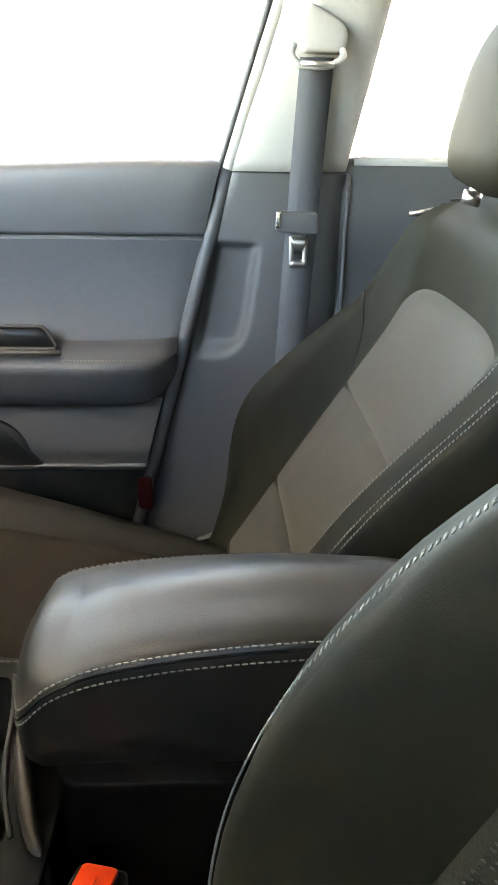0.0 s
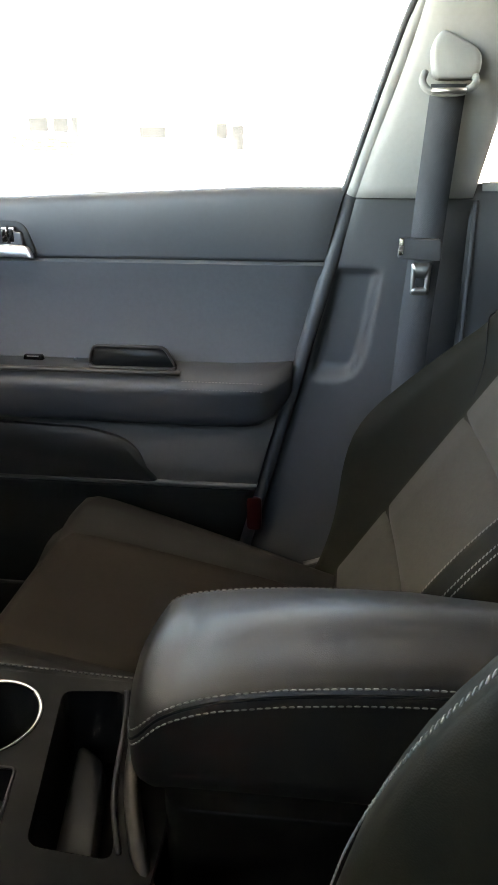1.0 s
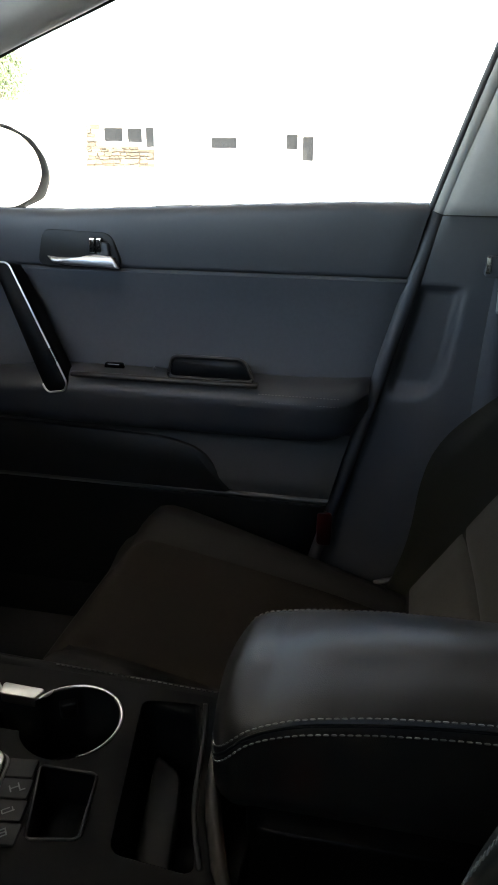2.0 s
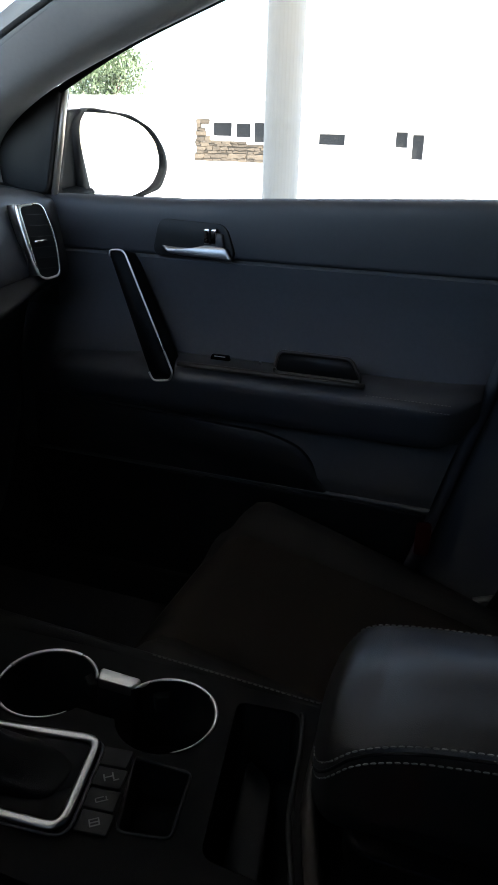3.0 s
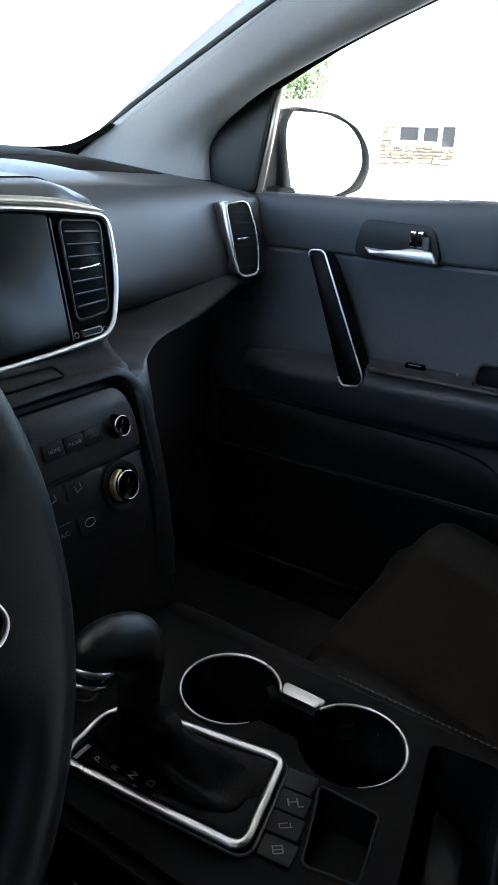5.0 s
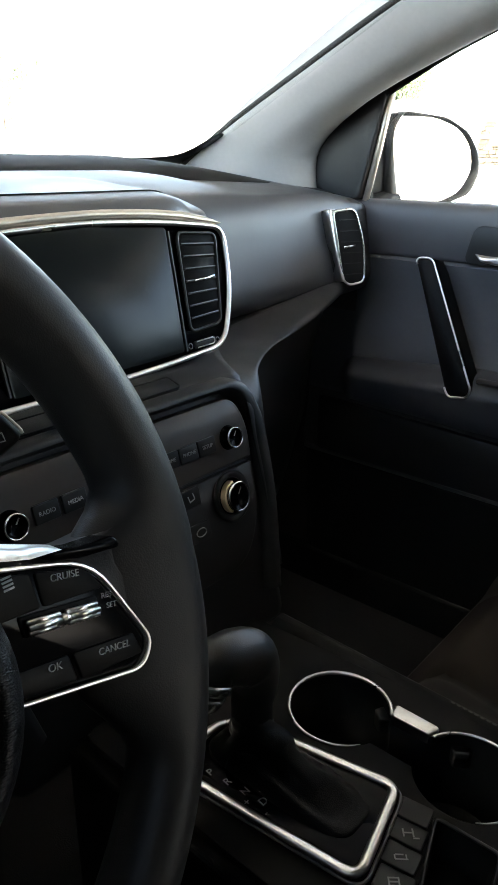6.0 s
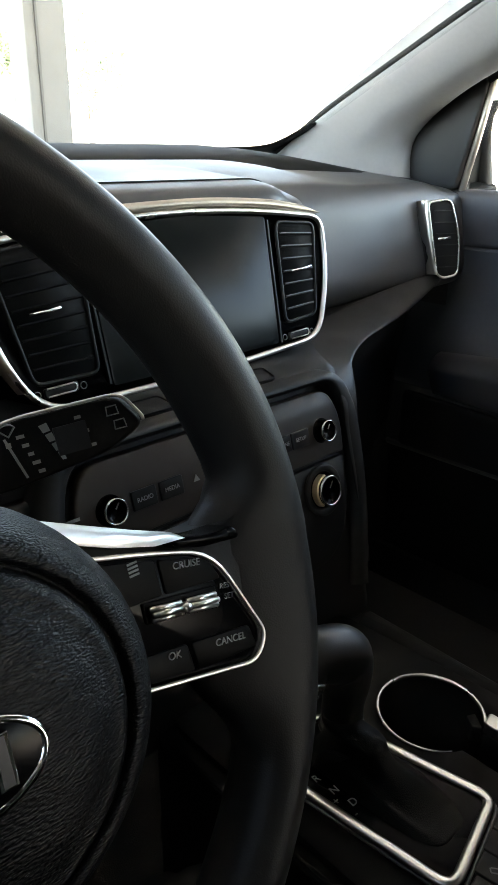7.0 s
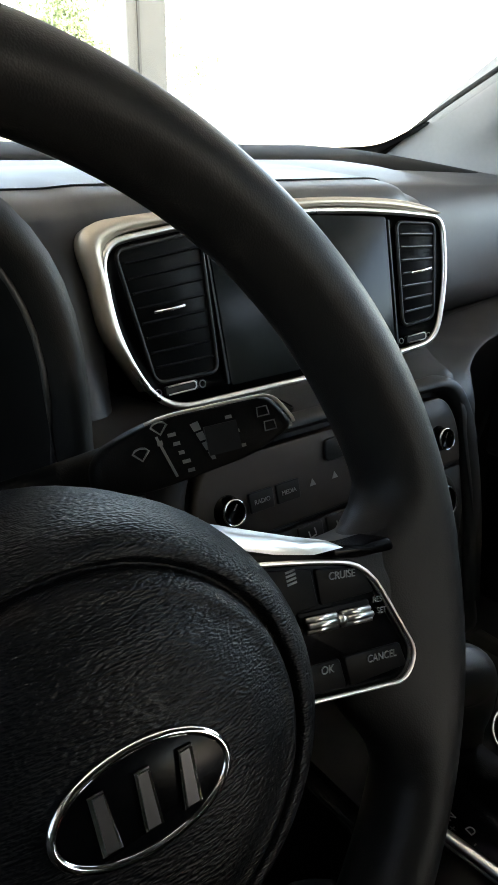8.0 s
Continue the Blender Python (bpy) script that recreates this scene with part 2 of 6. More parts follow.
def sweep(path, radius, closed=False, seg=8, flat=1.0, up=(0, 0, 1)):
    """A rod along a path; radius a number or a function of 0..1; flat: its size along up against the other."""
    rings = []
    k = len(path)
    upv = Vector(up)
    for i, p in enumerate(path):
        a, b = (path[i - 1], path[(i + 1) % k]) if closed else (path[max(0, i - 1)], path[min(k - 1, i + 1)])
        d = (Vector(b) - Vector(a)).normalized()
        s = d.cross(upv)
        s = s.normalized() if s.length > 1e-4 else Vector((1, 0, 0))
        w = s.cross(d)
        r = radius(i / (k - 1)) if callable(radius) else radius
        rings.append([Vector(p) + s * (math.cos(2 * math.pi * j / seg) * r) + w * (math.sin(2 * math.pi * j / seg) * r * flat)
                      for j in range(seg)])
    return loft(rings, loop=closed)


def lathe(profile, seg=40, closed=False):
    """Turns (radius, height) points round the z axis."""
    rings = []
    for i in range(seg):
        a = 2 * math.pi * i / seg
        rings.append([Vector((r * math.cos(a), r * math.sin(a), z)) for r, z in profile])
    return loft(rings, closed=closed, loop=True)


def facing(origin, tilt, yaw=0.0):
    """The pose of a panel that faces the rear of the cabin: x to the right, y up in the panel, z towards the seats."""
    return Matrix.Translation(origin) @ Matrix.Rotation(radians(yaw), 4, 'Z') @ Matrix.Rotation(radians(90 - tilt), 4, 'X')


def door_pose(x, y, z):
    """The pose of a panel on the right-hand door: x to the rear, y up, z into the cabin."""
    return Matrix(((0, 0, -1, x), (-1, 0, 0, y), (0, 1, 0, z), (0, 0, 0, 1)))


def stitches(path, pitch=0.0042, length=0.0028, r=0.00065, lift=(0, 0, 0), slant=0.0, side=(1, 0, 0)):
    """Small thread dashes along a path, as one mesh."""
    bm = bmesh.new()
    pts = [Vector(p) + Vector(lift) for p in path]
    run = 0.0
    for a, b in zip(pts, pts[1:]):
        d = b - a
        ln = d.length
        if ln < 1e-6:
            continue
        d.normalize()
        while run < ln:
            c = a + d * run
            dd = (d + Vector(side) * slant).normalized()
            s = dd.orthogonal().normalized()
            w = dd.cross(s)
            q = []
            for e, k in ((-0.5, 0.4), (-0.25, 1), (0.25, 1), (0.5, 0.4)):
                q.append([bm.verts.new(c + dd * (length * e) + (s * math.cos(f) + w * math.sin(f)) * (r * k))
                          for f in (0, 1.57, 3.14, 4.71)])
            for u, v in zip(q, q[1:]):
                for i in range(4):
                    bm.faces.new((u[i], u[(i + 1) % 4], v[(i + 1) % 4], v[i]))
            bm.faces.new(q[0]), bm.faces.new(q[-1])
            run += pitch
        run -= ln
    return bm


def lettering(body, size, m, parent, name="lettering", mat=None, depth=0.0002):
    cu = bpy.data.curves.new("words", 'FONT')
    cu.body, cu.size, cu.extrude, cu.align_x, cu.align_y = body, size, depth, 'CENTER', 'CENTER'
    tmp = bpy.data.objects.new("words", cu)
    scene.collection.objects.link(tmp)
    bpy.context.view_layer.update()
    me = bpy.data.meshes.new_from_object(tmp.evaluated_get(bpy.context.evaluated_depsgraph_get()))
    bpy.data.objects.remove(tmp)
    bm = bmesh.new()
    bm.from_mesh(me)
    bpy.data.meshes.remove(me)
    return part(name, bm, mat or LETTER, parent, m=m, smooth=False)


def holed_plate(outer, holes, z, thick):
    """A flat plate with holes through it."""
    bm = bmesh.new()
    edges = []
    for ring in [outer] + holes:
        vs = [bm.verts.new((p[0], p[1], z)) for p in ring]
        edges += [bm.edges.new((vs[i], vs[(i + 1) % len(vs)])) for i in range(len(vs))]
    bmesh.ops.triangle_fill(bm, use_beauty=True, use_dissolve=False, edges=edges)
    r = bmesh.ops.extrude_face_region(bm, geom=list(bm.faces))
    bmesh.ops.translate(bm, vec=(0, 0, -thick), verts=[v for v in r["geom"] if isinstance(v, bmesh.types.BMVert)])
    return bm


def circle(cx, cy, r, n=36, a0=0.0, a1=360.0):
    k = n if a1 - a0 == 360 else n - 1
    return [(cx + r * math.cos(radians(a0 + (a1 - a0) * i / k)), cy + r * math.sin(radians(a0 + (a1 - a0) * i / k))) for i in range(n)]


def smooth01(v):
    v = max(0.0, min(1.0, v))
    return v * v * (3 - 2 * v)


def curved_panel(profile, y_front, y_rear, n=24):
    """A door skin: a profile of (x, z), spun out between the front edge and a rear edge given as a function of z."""
    prof = spline([(x, 0, z) for x, z in profile], 4 * len(profile))
    rings = []
    for i in range(n):
        t = i / (n - 1)
        rings.append([Vector((p.x, y_front + (y_rear(p.z) - y_front) * t, p.z)) for p in prof])
    return loft(rings, closed=False)


# ---- ground and surroundings ----
bm = bmesh.new()
bmesh.ops.create_grid(bm, x_segments=8, y_segments=8, size=400)
ground = tagged(part("ground", bm, CONCRETE, None), "sunlit pale concrete forecourt around the car", "ground", kind="structure")


def column(name, x, y, poly, label, mat):
    c = thing(name, label, "column", (x, y, 0))
    part("shaft", slab(poly, 0.0, 4.4), mat, c, m=Matrix.Translation((x, y, 0)), smooth=False, bevel=0.012)
    part("base", slab([(p[0] * 1.35, p[1] * 1.35) for p in poly], 0.0, 0.25, 0.02), CONCRETE, c, "grey concrete plinth", m=Matrix.Translation((x, y, 0)), smooth=False)
    return c


column("round_column", 6.0, 2.19, circle(0, 0, 0.155, 32), "white painted round forecourt column beside the car", COLUMN)
# Front face widened to stand in for a side face that renders too bright.
col_b = column("square_column", 2.965, 6.1, [(-0.178, -0.14), (0.178, -0.14), (0.178, 0.14), (-0.178, 0.14)], "grey-white square steel column ahead of the windscreen", STEEL_GREY)
part("face_strip", box(0.022, 0.02, 4.1, (2.885, 5.955, 2.3)), DOOR_LOW, col_b, "darker grey upright strip on the front face", smooth=False, bevel=0.004)


# Unseen roof added to keep high sky light off the car.
canopy = thing("canopy", "flat grey canopy roof over the columns, unseen, added to block overhead sky", "canopy", (0, 0, 4.4))
part("deck", box(12.5, 18.0, 0.35, (1.75, -0.2, 4.575)), CANOPY_STEEL, canopy, smooth=False, bevel=0.02)


def building():
    b = thing("low_building", "low cream rendered building with sandstone window bay", "building", (31, 6, 0))
    opens = [(12.84, 11.92, 1.85, 2.47), (11.82, 11.09, 1.81, 2.45), (11.04, 10.40, 1.63, 2.49), (8.28, 7.12, 1.60, 2.11),
             (5.22, 4.66, 1.56, 2.23), (4.57, 4.03, 1.15, 2.14)]
    holes = [[(-a, c), (-bb, c), (-bb, d), (-a, d)] for a, bb, c, d in opens]
    wall = part("wall", holed_plate([(-24, 0), (16, 0), (16, 3.2), (-24, 3.2)], holes, 0.0, 0.25), RENDER_WALL, b,
                m=door_pose(30, 0, 0), smooth=False)
    part("roof", box(10, 40.6, 0.22, (34.8, 4, 3.31)), CONCRETE, b, "flat pale roof slab", smooth=False, bevel=0.02)
    part("side_wall", box(0.25, 40, 3.2, (39.5, 4, 1.6)), RENDER_WALL, b, smooth=False)
    for a, bb, c, d in opens:
        w = part("window", holed_plate([(-a, c), (-bb, c), (-bb, d), (-a, d)], [[(-a + .06, c + .06), (-bb - .06, c + .06), (-bb - .06, d - .06), (-a + .06, d - .06)]], 0, 0.06),
                 CONCRETE, b, "dark window with pale frame", m=door_pose(30.10, 0, 0), smooth=False)
        part("pane", box(0.02, a - bb - 0.1, d - c - 0.1, (30.14, (a + bb) / 2, (c + d) / 2)), DARK_GLASS, w, smooth=False)
    # sandstone facing round the window bay
    rng = random.Random(4)
    z = 0.93
    while z < 2.50:
        y = 13.6 - rng.uniform(0, 0.12)
        hgt = rng.choice((0.11, 0.15, 0.19))
        while y > 10.42:
            wd = rng.uniform(0.18, 0.46)
            y1 = max(10.38, y - wd)
            if not any(y > q[1] - 0.02 and y1 < q[0] + 0.02 and z + hgt > q[2] and z < q[3] for q in opens[:3]):
                corners = [(-y + 0.015, z + 0.015), (-y1 - 0.015, z + 0.015), (-y1 - 0.015, z + hgt - 0.015), (-y + 0.015, z + hgt - 0.015)]
                corners = [(u + rng.uniform(-0.05, 0.05), v + rng.uniform(-0.04, 0.04)) for u, v in corners]
                part("stone", slab(corners, -0.02, 0.03 + rng.uniform(0, 0.02), 0.0), STONE, wall, m=door_pose(29.97, 0, 0), smooth=False)
                part("mortar_bed", box(0.03, y - y1, hgt, (29.983, (y + y1) / 2, z + hgt / 2)), MORTAR, wall, smooth=False)
            y = y1
        z += hgt
    return b


building()


def tree(x, y, height, spread, seed, label, clumps=46, leaves=170):
    rng = random.Random(seed)
    t = thing("tree", label, "tree", (x, y, 0))
    trunk_top = height * 0.42
    bm = sweep([Vector((x + 0.12 * math.sin(k * 1.3), y + 0.1 * math.cos(k), trunk_top * k / 6)) for k in range(7)],
               lambda k: 0.16 * (1 - 0.5 * k), seg=10)
    for i in range(9):
        a = i * 2.4 + rng.random()
        start = Vector((x, y, trunk_top * rng.uniform(0.7, 1.0)))
        end = Vector((x + math.cos(a) * spread * 0.7, y + math.sin(a) * spread * 0.7, trunk_top + (height - trunk_top) * rng.uniform(0.25, 0.8)))
        mid = (start + end) / 2 + Vector((0, 0, 0.25))
        limb = sweep(spline([start, mid, end], 8), lambda k: 0.07 * (1 - 0.8 * k), seg=6)
        me = bpy.data.meshes.new("limb")
        limb.to_mesh(me)
        limb.free()
        bm.from_mesh(me)
        bpy.data.meshes.remove(me)
    part("trunk", bm, BARK, t)
    verts, faces = [], []
    centres = [Vector((rng.gauss(0, 0.5), rng.gauss(0, 0.5), rng.gauss(0, 0.42))) for _ in range(clumps)]
    for c in centres:
        cc = Vector((x + c.x * spread, y + c.y * spread, height * 0.7 + c.z * height * 0.32))
        for _ in range(leaves):
            p = cc + Vector((rng.gauss(0, 1), rng.gauss(0, 1), rng.gauss(0, 0.8))) * spread * 0.17
            a, tl = Euler((rng.uniform(0, 6), rng.uniform(0, 6), rng.uniform(0, 6))).to_matrix(), rng.uniform(0.07, 0.13)
            k = len(verts)
            verts += [p + a @ Vector(q) * tl for q in ((-1, 0, 0), (0, -0.45, 0.1), (1, 0, 0), (0, 0.45, 0.1))]
            faces.append((k, k + 1, k + 2, k + 3))
    me = bpy.data.meshes.new("crown")
    me.from_pydata([tuple(v) for v in verts], [], faces)
    me.materials.append(LEAF)
    crown = new("crown", me)
    bpy.context.view_layer.update()
    crown.parent = t
    crown.matrix_parent_inverse = t.matrix_world.inverted()
    tagged(crown, "", "", "", "stuff")


tree(33, 19.5, 5.6, 1.9, 3, "leafy green tree beside the low building")
tree(13.3, 30, 7.2, 1.7, 5, "sunlit green tree far ahead of the car")
tree(19.2, 30.5, 6.0, 1.6, 8, "sparse sunlit tree far ahead of the car", 16, 60)


# ---- the car's shell ----
shell = thing("car_body", "car interior shell with pale pillars and black carpet", "car body", (0, 0, 0.3), kind="structure")
part("floor_pan", box(1.5, 3.4, 0.06, (0, -0.35, 0.36)), CARPET, shell, "black carpeted floor", smooth=False)
roof_rings = []
for y, z, w in ((0.42, 1.505, 0.52), (0.2, 1.54, 0.55), (-0.6, 1.57, 0.57), (-1.5, 1.55, 0.54), (-1.9, 1.5, 0.5)):
    roof_rings.append(spline([(-w, y, z - 0.05), (-w * 0.8, y, z), (0, y, z + 0.025), (w * 0.8, y, z), (w, y, z - 0.05)], 24))
# Unseen headliner; its dark tone is assumed and bounces little light.
part("headliner", loft(roof_rings, closed=False), HEADLINER, shell, "unseen cloth headliner in an assumed dark tone", solid=-0.04)
part("firewall", box(1.5, 0.05, 0.8, (0, 1.30, 0.74)), CARPET, shell, smooth=False)
for s in (-1, 1):
    part("kick_panel", box(0.03, 0.42, 0.78, (s * 0.725, 1.12, 0.74)), CARPET, shell, "black footwell side lining", smooth=False)
part("door_sill", box(0.10, 3.2, 0.14, (0.755, -0.35, 0.40)), PLASTIC, shell, "black door sill", smooth=False, bevel=0.01)
part("tailgate", box(1.5, 0.06, 0.75, (0, -2.0, 0.72)), PLASTIC, shell, "plain dark tailgate lining", smooth=False)
# driver's side lining, plain
part("side_lining", box(0.07, 3.3, 0.80, (-0.77, -0.35, 0.73)), PLASTIC, shell, "plain dark driver's side lining", smooth=False, bevel=0.01)


# Unseen driver-side panes: made dim to hold back light.
for nm, y0, y1, glass, words in (("front_side_glass", 0.02, 0.95, SIDE_GLASS, "unseen front side glass, dimmed to balance the cabin light"), ("rear_side_glass", -2.0, 0.0, DIMMED_GLASS, "unseen side glass, darkened to cut light from behind")):
    part(nm, loft([[Vector((-0.755, y, 1.12)), Vector((-0.60, y, 1.50)), Vector((-0.604, y, 1.502)), Vector((-0.759, y, 1.122))] for y in (y0, (y0 + y1) / 2, y1)]), glass, shell, words, smooth=False)
part("tail_glass", loft([[Vector((x, -2.0, 1.08)), Vector((x, -1.88, 1.52)), Vector((x, -1.884, 1.522)), Vector((x, -2.004, 1.082))] for x in (-0.66, 0.0, 0.66)]), DIMMED_GLASS, shell, "unseen tailgate glass, darkened to cut light from behind", smooth=False)


def pillar(name, front, rear, mat, label, into=0.018, out=0.05, n=14, sign=1):
    """A pillar cover between a front and a rear edge line, bulging into the cabin."""
    f, r = spline(front, n), spline(rear, n)
    rings = []
    for a, b in zip(f, r):
        c = (a + b) / 2
        nrm = Vector((-sign, 0, 0))
        ring = spline([a, a.lerp(b, 0.12) + nrm * into * 0.7, c + nrm * into, a.lerp(b, 0.88) + nrm * into * 0.7, b], 13)
        ring += [b - nrm * out, a - nrm * out]
        rings.append(ring)
    return part(name, loft(rings), mat, shell, label)


# pillars of the passenger's side
pillar("b_pillar_upper_trim", [(0.70, 0.128, 1.128), (0.66, 0.061, 1.322), (0.575, 0.02, 1.53)],
       [(0.70, -0.033, 1.128), (0.645, -0.067, 1.322), (0.575, -0.10, 1.53)], PILLAR, "pale grey upper pillar trim")
SCOOP = [Vector(p) for p in ((0.150, 1.034), (0.080, 1.034), (0.096, 0.900), (0.112, 0.872), (0.132, 0.856), (0.184, 0.856))]


def scoop_depth(y, z):
    """Depth of the recess in the lower pillar trim: steep at the top and sides, ramped at the bottom."""
    depth = 1.0
    for k, p in enumerate(SCOOP):
        d = SCOOP[(k + 1) % len(SCOOP)] - p
        inside = (d.x * (z - p.y) - d.y * (y - p.x)) / d.length
        depth *= smooth01(inside / (0.030 if k == 4 else 0.013))
    return 0.016 * depth


rings = []
front_line = spline([(0.703, 0.128, 1.127), (0.732, 0.230, 0.85), (0.750, 0.350, 0.40)], 120)
rear_line = spline([(0.703, -0.035, 1.127), (0.705, -0.03, 0.85), (0.70, -0.06, 0.40)], 120)
for a, b in zip(front_line, rear_line):
    arc = spline([a, a.lerp(b, 0.12) + Vector((-0.0084, 0, 0)), (a + b) / 2 + Vector((-0.012, 0, 0)), a.lerp(b, 0.88) + Vector((-0.0084, 0, 0)), b], 70)
    rings.append([p + Vector((scoop_depth(p.y, p.z), 0, 0)) for p in arc] + [b + Vector((0.05, 0, 0)), a + Vector((0.05, 0, 0))])
part("b_pillar_lower_trim", loft(rings), SOFT, shell, "dark grey lower pillar trim with a scooped recess")
part("b_pillar_core", box(0.06, 0.34, 0.72, (0.775, 0.12, 0.765)), RUBBER, shell, smooth=False)
# pillars of the driver's side and tail, plain
for f, r in (([(-0.74, 0.13, 1.13), (-0.58, 0.02, 1.52)], [(-0.74, -0.03, 1.13), (-0.58, -0.1, 1.52)]),
             ([(-0.74, -0.95, 1.13), (-0.58, -1.0, 1.52)], [(-0.74, -1.25, 1.13), (-0.58, -1.2, 1.52)])):
    pillar("plain_pillar_trim", f, r, PILLAR, "plain pale pillar trim", sign=-1)
pillar("c_pillar_trim", [(0.72, -0.95, 1.14), (0.58, -1.0, 1.52)], [(0.72, -1.25, 1.14), (0.58, -1.2, 1.52)], PILLAR, "pale grey rear pillar trim")
for s in (-1, 1):
    part("d_pillar_trim", sweep([(s * 0.68, -1.98, 1.08), (s * 0.5, -1.85, 1.52)], 0.07, seg=12), PILLAR, shell)

# windscreen pillars: the screen edge and the side-window edge of each
WS = [(0.612, 1.215, 1.164), (0.618, 1.11, 1.230), (0.588, 0.92, 1.312), (0.56, 0.79, 1.362), (0.52, 0.55, 1.452), (0.49, 0.40, 1.515)]
SW = [(0.672, 0.986, 1.122), (0.688, 0.984, 1.196), (0.680, 0.893, 1.262), (0.66, 0.751, 1.318), (0.61, 0.57, 1.368), (0.57, 0.30, 1.46)]


def screen_pillar(sign):
    a = spline([(sign * x, y, z) for x, y, z in WS], 26)
    b = spline([(sign * x, y, z) for x, y, z in SW], 26)
    rings = []
    for p, q in zip(a, b):
        d = q - p
        nrm = d.cross(Vector((0, -0.92, 0.4))).normalized()
        nrm = nrm if nrm.x * sign < 0 else -nrm
        ring = spline([p, p.lerp(q, 0.2) + nrm * 0.014, p.lerp(q, 0.5) + nrm * 0.026, p.lerp(q, 0.85) + nrm * 0.016, q], 15)
        ring += [q - nrm * 0.03 + Vector((sign * 0.03, 0, 0)), p - nrm * 0.04]
        rings.append(ring)
    part("a_pillar_trim", loft(rings), PILLAR, shell, "pale grey cloth windscreen pillar trim")
    part("screen_band", sweep([p + Vector((sign * 0.002, 0.003, 0.002)) for p in a], 0.0045, seg=8), RUBBER, shell, "black windscreen edge band")
    rail = spline([(sign * x, y, z) for x, y, z in ((0.57, 0.36, 1.45), (0.595, 0.0, 1.49), (0.6, -0.7, 1.5), (0.56, -1.9, 1.46))], 16)
    part("roof_rail_trim", sweep(rail, 0.05, seg=12), PILLAR, shell, "pale roof rail trim")


def screen_corner(sign):
    """The black band sweeping round the lower corner of the windscreen."""
    inner = spline([(sign * x, y, z) for x, y, z in ((0.40, 1.210, 1.177), (0.50, 1.208, 1.178), (0.555, 1.204, 1.180), (0.580, 1.195, 1.184), (0.590, 1.175, 1.192), (0.597, 1.150, 1.204), (0.606, 1.125, 1.217))], 24)
    outer = spline([(sign * x, y, z) for x, y, z in ((0.40, 1.235, 1.166), (0.50, 1.235, 1.166), (0.60, 1.232, 1.168), (0.636, 1.215, 1.174), (0.640, 1.185, 1.188), (0.634, 1.150, 1.202), (0.616, 1.125, 1.216))], 24)
    part("screen_corner_band", loft([[a, b, b + Vector((0, 0.006, -0.004)), a + Vector((0, 0.006, -0.004))] for a, b in zip(inner, outer)]), RUBBER, shell, "black band round the windscreen corner")


screen_corner(1)
screen_corner(-1)
screen_pillar(1)
screen_pillar(-1)
windscreen = tagged(part("windscreen", loft([[Vector((-0.64 + 0.02 * k, 1.225 - 0.83 * k, 1.172 + 0.36 * k + 0.012 * math.sin(math.pi * j / 12) * 0) ) + Vector(((1.28 - 0.3 * k) * j / 12 + 0.13 * k * 1, 0.05 * math.sin(math.pi * j / 12), 0)) for j in range(13)] for k in (0, 0.25, 0.5, 0.75, 1.0)], closed=False), GLASS, None, solid=0.004),
                    "clear laminated windscreen glass in front of the dashboard", "windscreen", kind="structure")
windscreen.visible_shadow = False


# ---- passenger's front door ----
def rear_edge(z):
    return 0.140 + (1.126 - z) * 0.27


door = thing("front_door", "closed dark grey front car door with silver handle and stitched armrest", "car door", (0.72, 0.5, 0.6))
def belt_shift(y):
    return -0.0115 + 0.018 * min(1.0, max(0.0, (0.68 - y) / 0.43))


bm = curved_panel([(0.775, 1.118), (0.74, 1.131), (0.712, 1.134), (0.697, 1.122), (0.697, 1.08), (0.703, 1.040)], 0.985, rear_edge)
for v in bm.verts:
    v.co.z += belt_shift(v.co.y) * smooth01((v.co.z - 1.05) / 0.06)
part("upper_trim", bm, SOFT, door, "dark grey soft upper trim", solid=0.01)
part("middle_panel", curved_panel([(0.7055, 1.0400), (0.7090, 1.032), (0.718, 0.99), (0.717, 0.93), (0.705, 0.87), (0.70, 0.80)], 0.985, rear_edge), DOOR_MID, door, "charcoal centre panel", solid=0.008)
part("lower_panel", curved_panel([(0.702, 0.802), (0.697, 0.76), (0.69, 0.715), (0.697, 0.690)], 0.985, rear_edge), DOOR_LOW, door, "dark plastic lower panel", solid=0.008)
part("bottom_strip", curved_panel([(0.694, 0.696), (0.683, 0.689), (0.692, 0.679)], 0.985, rear_edge), SATIN_STRIP, door, "grey lower edge strip", solid=0.006)
part("door_base", curved_panel([(0.712, 0.684), (0.722, 0.60), (0.73, 0.42)], 0.985, rear_edge), RUBBER, door, "black door bottom", solid=0.02)
part("door_skin", curved_panel([(0.78, 1.10), (0.87, 0.98), (0.89, 0.75), (0.84, 0.42)], 1.05, rear_edge), PAINT, door, "pale painted outer skin", solid=0.006)
part("door_core", loft([[Vector((0.735, y, 0.45)), Vector((0.78, y, 0.45)), Vector((0.765, y, 1.112)), Vector((0.745, y, 1.112))] for y in (1.02, 0.30)]), RUBBER, door, smooth=False)
# Grey instead of black rubber: the seal's highlight is put into its colour.
part("rear_edge_seal", sweep([Vector((0.709, rear_edge(z) - 0.010, z)) for z in np.linspace(1.13, 0.45, 16)], 0.0115, seg=10), SOFT, door, "rubber edge seal, greyed to carry its highlight")
part("reflector", slab(rounded([(-0.012, -0.03), (0.012, -0.03), (0.012, 0.03), (-0.012, 0.03)], 0.008), 0, 0.006, 0.002), DIM_RED, door, "small dark red reflector",
     m=door_pose(0.700, 0.262, 0.635))

